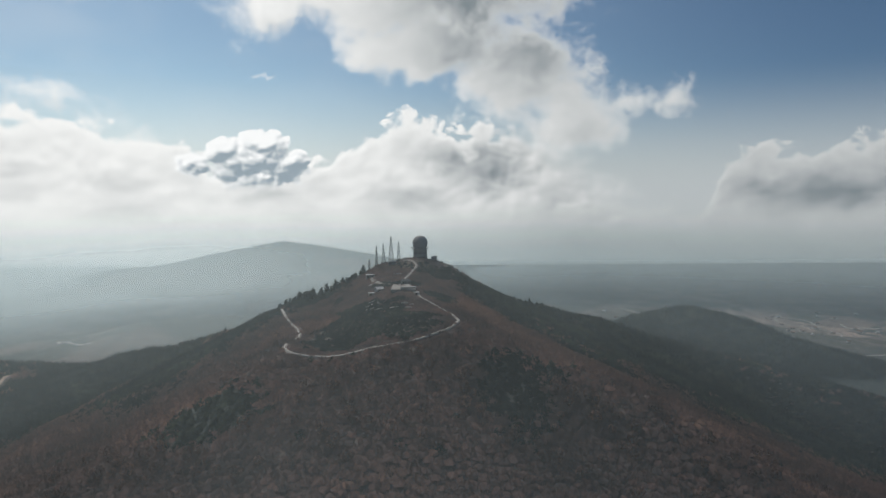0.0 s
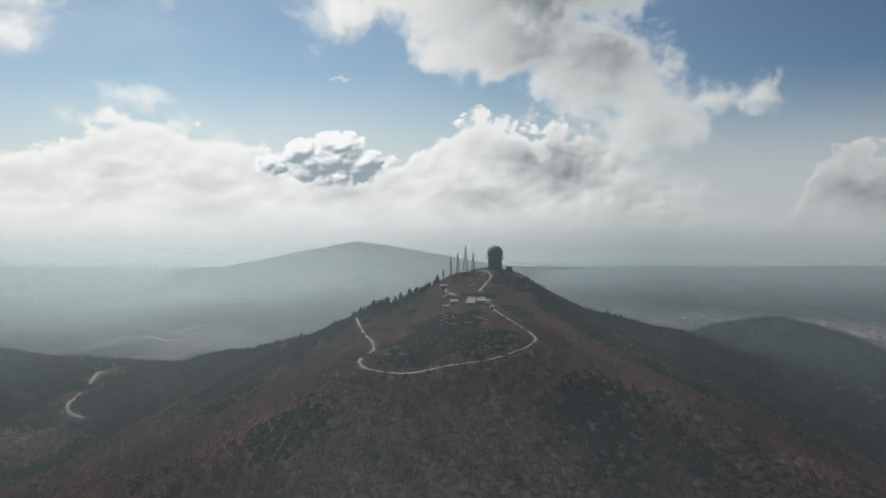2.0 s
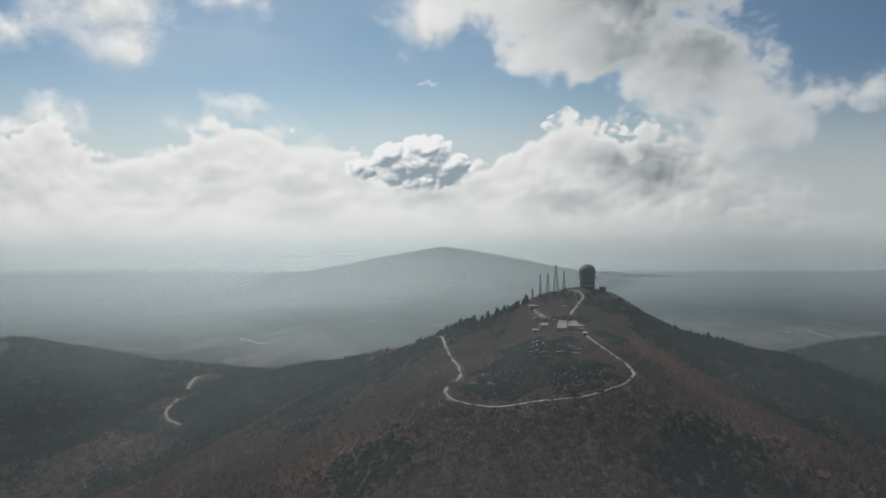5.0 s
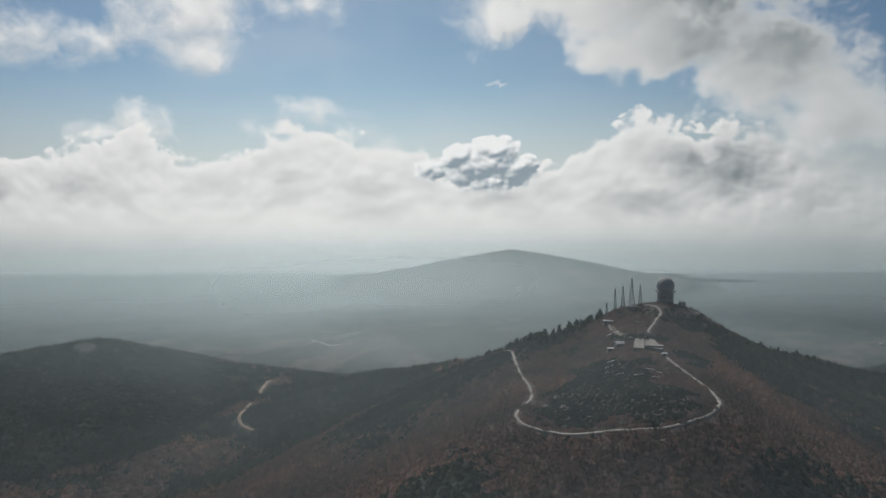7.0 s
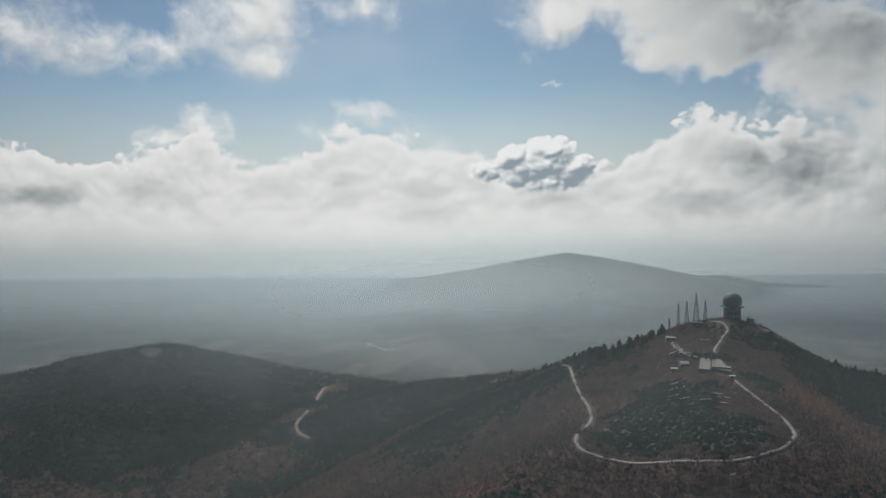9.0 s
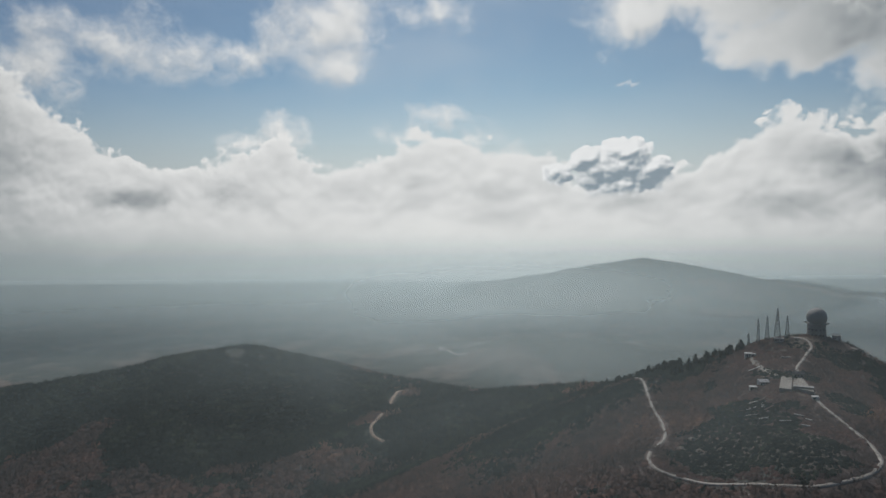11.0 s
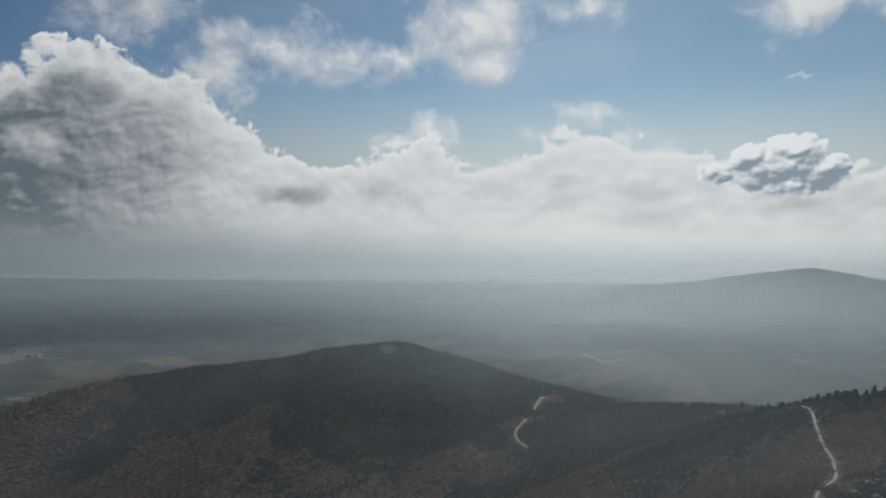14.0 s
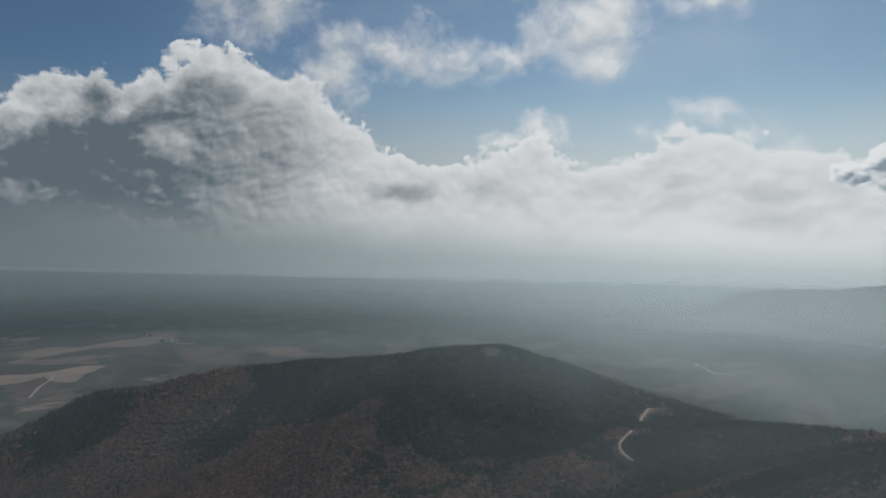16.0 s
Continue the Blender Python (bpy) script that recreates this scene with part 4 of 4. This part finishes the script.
def radome():
    x, y = -26, 750
    base = new("radar_tower")
    base.location = (x, y, 413.5)
    part("plinth", lathe([(9.6, -6), (9.6, -0.3), (9.3, 0.6), (8.6, 0.8)], 40), CONCRETE, base)
    part("tower_wall", lathe([(8.7, 0.5), (8.3, 4), (7.9, 10), (7.7, 14.4), (8.0, 15.2)], 40), CONCRETE, base)
    gallery = part("gallery", lathe([(7.9, 15.0), (8.9, 15.1), (9.0, 15.5), (8.9, 15.8), (8.0, 15.9)], 40), CONCRETE, base, "ring gallery under the dome")
    rail = bmesh.new()
    for k in range(40):
        a, b = 2 * math.pi * k / 40, 2 * math.pi * (k + 1) / 40
        p, q = (8.8 * math.cos(a), 8.8 * math.sin(a)), (8.8 * math.cos(b), 8.8 * math.sin(b))
        bar(rail, (*p, 15.7), (*p, 16.9), 0.04)
        bar(rail, (*p, 16.9), (*q, 16.9), 0.04)
        bar(rail, (*p, 16.3), (*q, 16.3), 0.03)
    part("railing", rail, STEEL, gallery)
    for side in (-1, 1):
        arm = bmesh.new()
        for dz in (-0.5, 0.5):
            bar(arm, (side * 7.6, 0, 16.6 + dz), (side * 9.9, 0, 16.6 + dz), 0.16)
        for k in range(4):
            bar(arm, (side * (7.6 + 0.55 * k), 0, 16.1), (side * (8.15 + 0.55 * k), 0, 17.1), 0.12)
        part("outrigger", arm, STEEL, base, "steel outrigger beam")
        part("instrument_box", box(side * 9.7 - 0.6, -0.6, 15.9, side * 9.7 + 0.6, 0.6, 17.2, 0.1), STEEL, base)
    prof = [(8.6 * math.sin(t), 21.7 - 8.6 * math.cos(t)) for t in np.linspace(0.84, 3.10, 18)]
    dome = part("dome", lathe(prof, 40), DOME, base, "weathered grey panelled radar dome")
    for f in dome.data.polygons:
        f.use_smooth = True
    seams = bmesh.new()
    for k in range(12):
        a = 2 * math.pi * k / 12
        for (r0, z0), (r1, z1) in zip(prof, prof[1:]):
            bar(seams, (r0 * math.cos(a) * 1.003, r0 * math.sin(a) * 1.003, z0), (r1 * math.cos(a) * 1.003, r1 * math.sin(a) * 1.003, z1), 0.07)
    for i in (4, 8, 12):
        r, z = prof[i]
        for k in range(40):
            a, b = 2 * math.pi * k / 40, 2 * math.pi * (k + 1) / 40
            bar(seams, (r * 1.003 * math.cos(a), r * 1.003 * math.sin(a), z), (r * 1.003 * math.cos(b), r * 1.003 * math.sin(b), z), 0.07)
    part("panel_seams", seams, CONCRETE, dome)
    part("lightning_rod", lathe([(0.08, 30.2), (0.05, 32.0)], 6), STEEL, dome)
    for k in range(5):
        a = -math.pi / 2 + (k - 2) * 0.42
        for z in (5.0, 10.0):
            win = box(-0.6, -0.15, z, 0.6, 0.15, z + 1.4, 0.03)
            bmesh.ops.transform(win, verts=win.verts, matrix=pose(8.12 * math.cos(a), 8.12 * math.sin(a), 0, 0, 0, math.degrees(a) + 90))
            part("window", win, DARK, base, "small dark tower window")
    tagged(base, "squat concrete tower carrying a grey radar dome", "radar tower")


def mast(x, y, tall, foot):
    """A lattice mast: four legs, and for each tier a ring of struts with crossed braces."""
    base = new("lattice_mast")
    base.location = (x, y, height(x, y) - 0.4)
    top, tiers = 0.28, max(6, int(tall / 2.6))
    corner = lambda k, z: ((foot + (top - foot) * min(z / (tall * 0.96), 1)) * (1, -1, -1, 1)[k % 4], (foot + (top - foot) * min(z / (tall * 0.96), 1)) * (1, 1, -1, -1)[k % 4], z)
    for k in range(4):
        leg = bmesh.new()
        bar(leg, corner(k, -1.5), corner(k, tall * 0.96), 0.24)
        part("leg", leg, STEEL, base)
    levels = [tall * 0.96 * (1 - (1 - i / tiers) ** 1.25) for i in range(tiers + 1)]
    for z0, z1 in zip(levels, levels[1:]):
        tier = bmesh.new()
        for k in range(4):
            bar(tier, corner(k, z1), corner(k + 1, z1), 0.09)
            bar(tier, corner(k, z0), corner(k + 1, z1), 0.12)
            bar(tier, corner(k + 1, z0), corner(k, z1), 0.12)
        part("bracing", tier, STEEL, base)
    part("antenna_rod", lathe([(0.09, tall * 0.95), (0.05, tall * 1.06)], 6), STEEL, base)
    for k, z in enumerate((0.62, 0.78)):
        dish = lathe([(0.1, 0), (0.75, 0.35), (0.8, 0.4), (0.7, 0.36), (0.05, 0.1)], 14)
        bmesh.ops.transform(dish, verts=dish.verts, matrix=pose(0.6 - 1.2 * k, -0.7, tall * z, 90, 0, 25 * k))
        part("dish", dish, PAINT, base, "small pale microwave dish")
    return tagged(base, "grey steel lattice antenna mast on the summit", "mast", "summit masts")


def house(name, x, y, w, d, tall, turn, wall, roof, label, category, flat=False, group=""):
    """A small building: walls, roof, door and windows."""
    base = new(name)
    base.matrix_world = pose(x, y, height(x, y) - 0.2, 0, 0, turn)
    part("wall", box(-w / 2, -d / 2, -2.0, w / 2, d / 2, tall), wall, base)
    if flat:
        part("roof", box(-w / 2 - 0.35, -d / 2 - 0.35, tall + 0.01, w / 2 + 0.35, d / 2 + 0.35, tall + 0.4, 0.06), roof, base)
    else:
        bm = bmesh.new()
        ends = []
        for px in (-w / 2 - 0.4, w / 2 + 0.4):
            ends.append([bm.verts.new((px, py, pz)) for py, pz in ((-d / 2 - 0.5, tall - 0.1), (0, tall + d * 0.32), (d / 2 + 0.5, tall - 0.1), (d / 2 + 0.5, tall - 0.35), (0, tall + d * 0.32 - 0.3), (-d / 2 - 0.5, tall - 0.35))])
        for k in range(6):
            bm.faces.new((ends[0][k], ends[0][(k + 1) % 6], ends[1][(k + 1) % 6], ends[1][k]))
        bm.faces.new(ends[0][::-1])
        bm.faces.new(ends[1])
        part("roof", bm, roof, base)
        gable = bmesh.new()
        for px in (-w / 2, w / 2):
            gable.faces.new([gable.verts.new(v) for v in ((px, -d / 2, tall), (px, d / 2, tall), (px, 0, tall + d * 0.32 - 0.3))])
        part("gable", gable, wall, base)
    part("door", box(-w * 0.3 - 0.5, -d / 2 - 0.06, 0, -w * 0.3 + 0.5, -d / 2 + 0.05, min(2.1, tall - 0.3)), DARK, base)
    for k in range(max(1, int(w / 3.5))):
        cx = -w * 0.05 + k * w * 0.3
        win = part("window", box(cx - 0.5, -d / 2 - 0.05, 1.0, cx + 0.5, -d / 2 + 0.05, min(2.1, tall - 0.3)), DARK, base)
        part("sill", box(cx - 0.6, -d / 2 - 0.16, 0.9, cx + 0.6, -d / 2 + 0.02, 0.99), CONCRETE, win)
    return tagged(base, label, category, group)


def slab(name, corners, tall, mat, label, category, kind=""):
    """A level slab or wall of four plan corners that follows the ground below it."""
    bm = bmesh.new()
    top = max(height(x, y) for x, y in corners) + tall
    up = [bm.verts.new((x, y, top)) for x, y in corners]
    down = [bm.verts.new((x, y, height(x, y) - 3)) for x, y in corners]
    for k in range(4):
        bm.faces.new((down[k], down[(k + 1) % 4], up[(k + 1) % 4], up[k]))
    bm.faces.new(up)
    bm.faces.new(down[::-1])
    bmesh.ops.recalc_face_normals(bm, faces=bm.faces)
    bmesh.ops.bevel(bm, geom=[e for e in bm.edges if all(v.co.z > top - 0.01 for v in e.verts)], offset=0.08, segments=1, affect="EDGES")
    ob = part(name, bm, mat)
    return tagged(ob, label, category, kind=kind)


def wall_run(x0, y0, x1, y1, tall, thick, label, cap=True):
    """A low wall that follows the ground, with a coping."""
    base = new("parapet_wall")
    base.location = (x0, y0, height(x0, y0))
    steps = max(2, int(math.hypot(x1 - x0, y1 - y0) / 2.5))
    side = Vector((-(y1 - y0), x1 - x0, 0)).normalized() * thick / 2
    body, cope = bmesh.new(), bmesh.new()
    for bm, lo, hi, grow in ((body, -1.5, tall, 1.0), (cope, tall + 0.01, tall + 0.18, 1.5)):
        rings = []
        for k in range(steps + 1):
            p = Vector((x0 + (x1 - x0) * k / steps, y0 + (y1 - y0) * k / steps, 0))
            z = height(p.x, p.y)
            p -= Vector((x0, y0, 0))
            rings.append([bm.verts.new(p + side * s * grow + Vector((0, 0, z - base.location.z + dz))) for s, dz in ((-1, lo), (1, lo), (1, hi), (-1, hi))])
        for a, b in zip(rings, rings[1:]):
            for k in range(4):
                bm.faces.new((a[k], b[k], b[(k + 1) % 4], a[(k + 1) % 4]))
        bm.faces.new(rings[0])
        bm.faces.new(rings[-1][::-1])
    part("wall", body, CONCRETE, base)
    part("coping", cope, PAINT, base, "pale stone coping")
    return tagged(base, label, "wall", "terrace walls")


def rock(x, y, r, tall, seed):
    bm = bmesh.new()
    bmesh.ops.create_icosphere(bm, subdivisions=3, radius=1)
    for v in bm.verts:
        k = 1 + 0.45 * noise.noise(v.co * 1.3 + Vector((seed * 7, 0, 0))) + 0.18 * noise.noise(v.co * 4 + Vector((0, seed, 0)))
        v.co = Vector((v.co.x * r * k, v.co.y * r * k, v.co.z * tall * k))
    ob = part("boulder", bm, STONE)
    ob.location = (x, y, height(x, y) - tall * 0.25)
    return tagged(ob, "jagged grey rock outcrop beside the summit tower", "rock", "summit rocks")


DARK = two_scale("dark_glass_and_doors", (0.02, 0.022, 0.025), (0.05, 0.052, 0.055), 1.0, 5.0, 0.3)
PAINT = two_scale("weathered_white_paint", (0.29, 0.288, 0.275), (0.47, 0.465, 0.45), 0.4, 3.0)
PLASTER = two_scale("pale_stained_plaster", (0.14, 0.135, 0.12), (0.27, 0.26, 0.235), 0.25, 2.0)
ROOF = two_scale("dull_red_roof_tiles", (0.13, 0.075, 0.055), (0.26, 0.16, 0.12), 0.4, 4.0)
METAL_ROOF = two_scale("pale_metal_roof", (0.31, 0.31, 0.30), (0.46, 0.46, 0.45), 0.5, 4.0, 0.6, 0.0)
STONE = two_scale("grey_rock", (0.10, 0.095, 0.085), (0.27, 0.25, 0.22), 0.3, 2.2, 0.9, 0.0, 0.6, 0.3)

radome()
for mx, my, tall, foot in ((-82, 733, 13, 1.0), (-73, 724, 24, 1.3), (-66, 731, 23, 2.0), (-57.5, 731, 30, 2.9), (-49.5, 736, 21, 1.9)):
    mast(mx, my, tall, foot)
house("equipment_hut", -56, 726, 8, 4, 2.6, 8, CONCRETE, METAL_ROOF, "flat-roofed grey equipment hut between the masts", "hut", True)
house("equipment_hut", -10, 739, 6, 4.5, 3.6, -12, CONCRETE, CONCRETE, "small flat-roofed concrete annex beside the radar tower", "hut", True)
aerial = new("antenna_frame")
aerial.location = (-10, 739, height(-10, 739) + 3.8)
for k in range(4):
    rod = bmesh.new()
    bar(rod, (-2.4 + 1.6 * k, 0, 0), (-2.4 + 1.6 * k, 0, 2.4 - 0.3 * (k % 2)), 0.1)
    part("rod", rod, STEEL, aerial)
cross = bmesh.new()
bar(cross, (-2.8, 0, 1.6), (2.8, 0, 1.6), 0.09)
part("crossbar", cross, STEEL, aerial)
tagged(aerial, "row of short steel aerials on the annex roof", "antenna")
house("equipment_hut", -78, 706, 9, 5, 2.6, 10, PAINT, METAL_ROOF, "low white hut with a pale metal roof on the upper terrace", "hut", True)
road_strip("pavement", [(-76, 702), (-71, 686), (-64, 664), (-58, 648), (-51, 634)], 5.0, "pale concrete ramp below the masts", PLASTER)
slab("yard", [(-47, 590), (-39, 590), (-40, 630), (-48, 630)], 0.3, PLASTER, "pale concrete court in front of the barracks", "yard")
slab("yard", [(-38.4, 596), (-24, 590), (-33, 630), (-39.2, 630)], 0.25, PLASTER, "worn pale concrete yard beside the service road", "yard")
house("barracks", -31.5, 598, 13, 5, 3.4, 4, PLASTER, CONCRETE, "long low plastered barracks with a flat grey roof", "building", True)
house("barracks", -36, 634, 8, 5, 3.0, 8, PLASTER, DARK, "low plastered store with a dark roof by the road", "building")
house("barracks", -60, 616, 7, 5, 2.8, 30, PAINT, METAL_ROOF, "white painted hut with a pale metal roof", "hut")
house("barracks", -66, 606, 5, 4, 2.4, 15, PLASTER, METAL_ROOF, "small plastered shed with a pale roof", "hut", True)
house("barracks", -23.5, 583, 4, 3, 2.3, 20, PAINT, METAL_ROOF, "small white gatehouse at the end of the yard", "hut", True)
for k in range(5):
    step = box(-1.6, -0.7, -0.6, 1.6, 0.7, 0.35, 0.05)
    ob = part("stone_step", step, PAINT)
    ob.location = (-55.5 + 0.2 * k, 573 - 4 * k, height(-55.5 + 0.2 * k, 573 - 4 * k))
    tagged(ob, "pale stone step climbing the terrace", "step", "terrace steps")
for line in ((-66, 571, -60, 573), (-66, 558, -60, 561), (-66, 546, -58, 545), (-56, 535, -50, 535), (-43, 527, -36, 526), (-35, 539, -29, 536), (-28, 531, -24, 529), (-30, 519, -25, 517), (-75, 660, -66, 668), (-52, 690, -44, 688)):
    wall_run(*line, 1.0, 0.6, "low stone terrace wall with a pale coping")
for k, (rx, ry, rr, rt) in enumerate(((8, 741, 4.5, 4), (14, 738, 5, 3.5), (3, 735, 3.5, 2.2), (19, 745, 5, 3), (-95, 520, 3, 2.4), (-88, 498, 2.6, 2), (-20, 430, 3, 2), (-100, 500, 3.2, 2.4))):
    rock(rx, ry, rr, rt, k)
VILLAGE = random.Random(5)
for cx, cy, count in ((1330, 2300, 14), (1400, 2600, 10), (-2680, 620, 5), (860, 2760, 5)):
    for k in range(count):
        hx, hy = cx + VILLAGE.gauss(0, 130), cy + VILLAGE.gauss(0, 80)
        house("farmhouse", hx, hy, VILLAGE.uniform(9, 17), VILLAGE.uniform(7, 10), VILLAGE.uniform(3, 6), VILLAGE.uniform(-40, 40), PAINT if k % 3 else PLASTER, ROOF if k % 4 else METAL_ROOF,
              "pale walled farmhouse in the hazy valley", "house", group="valley houses")
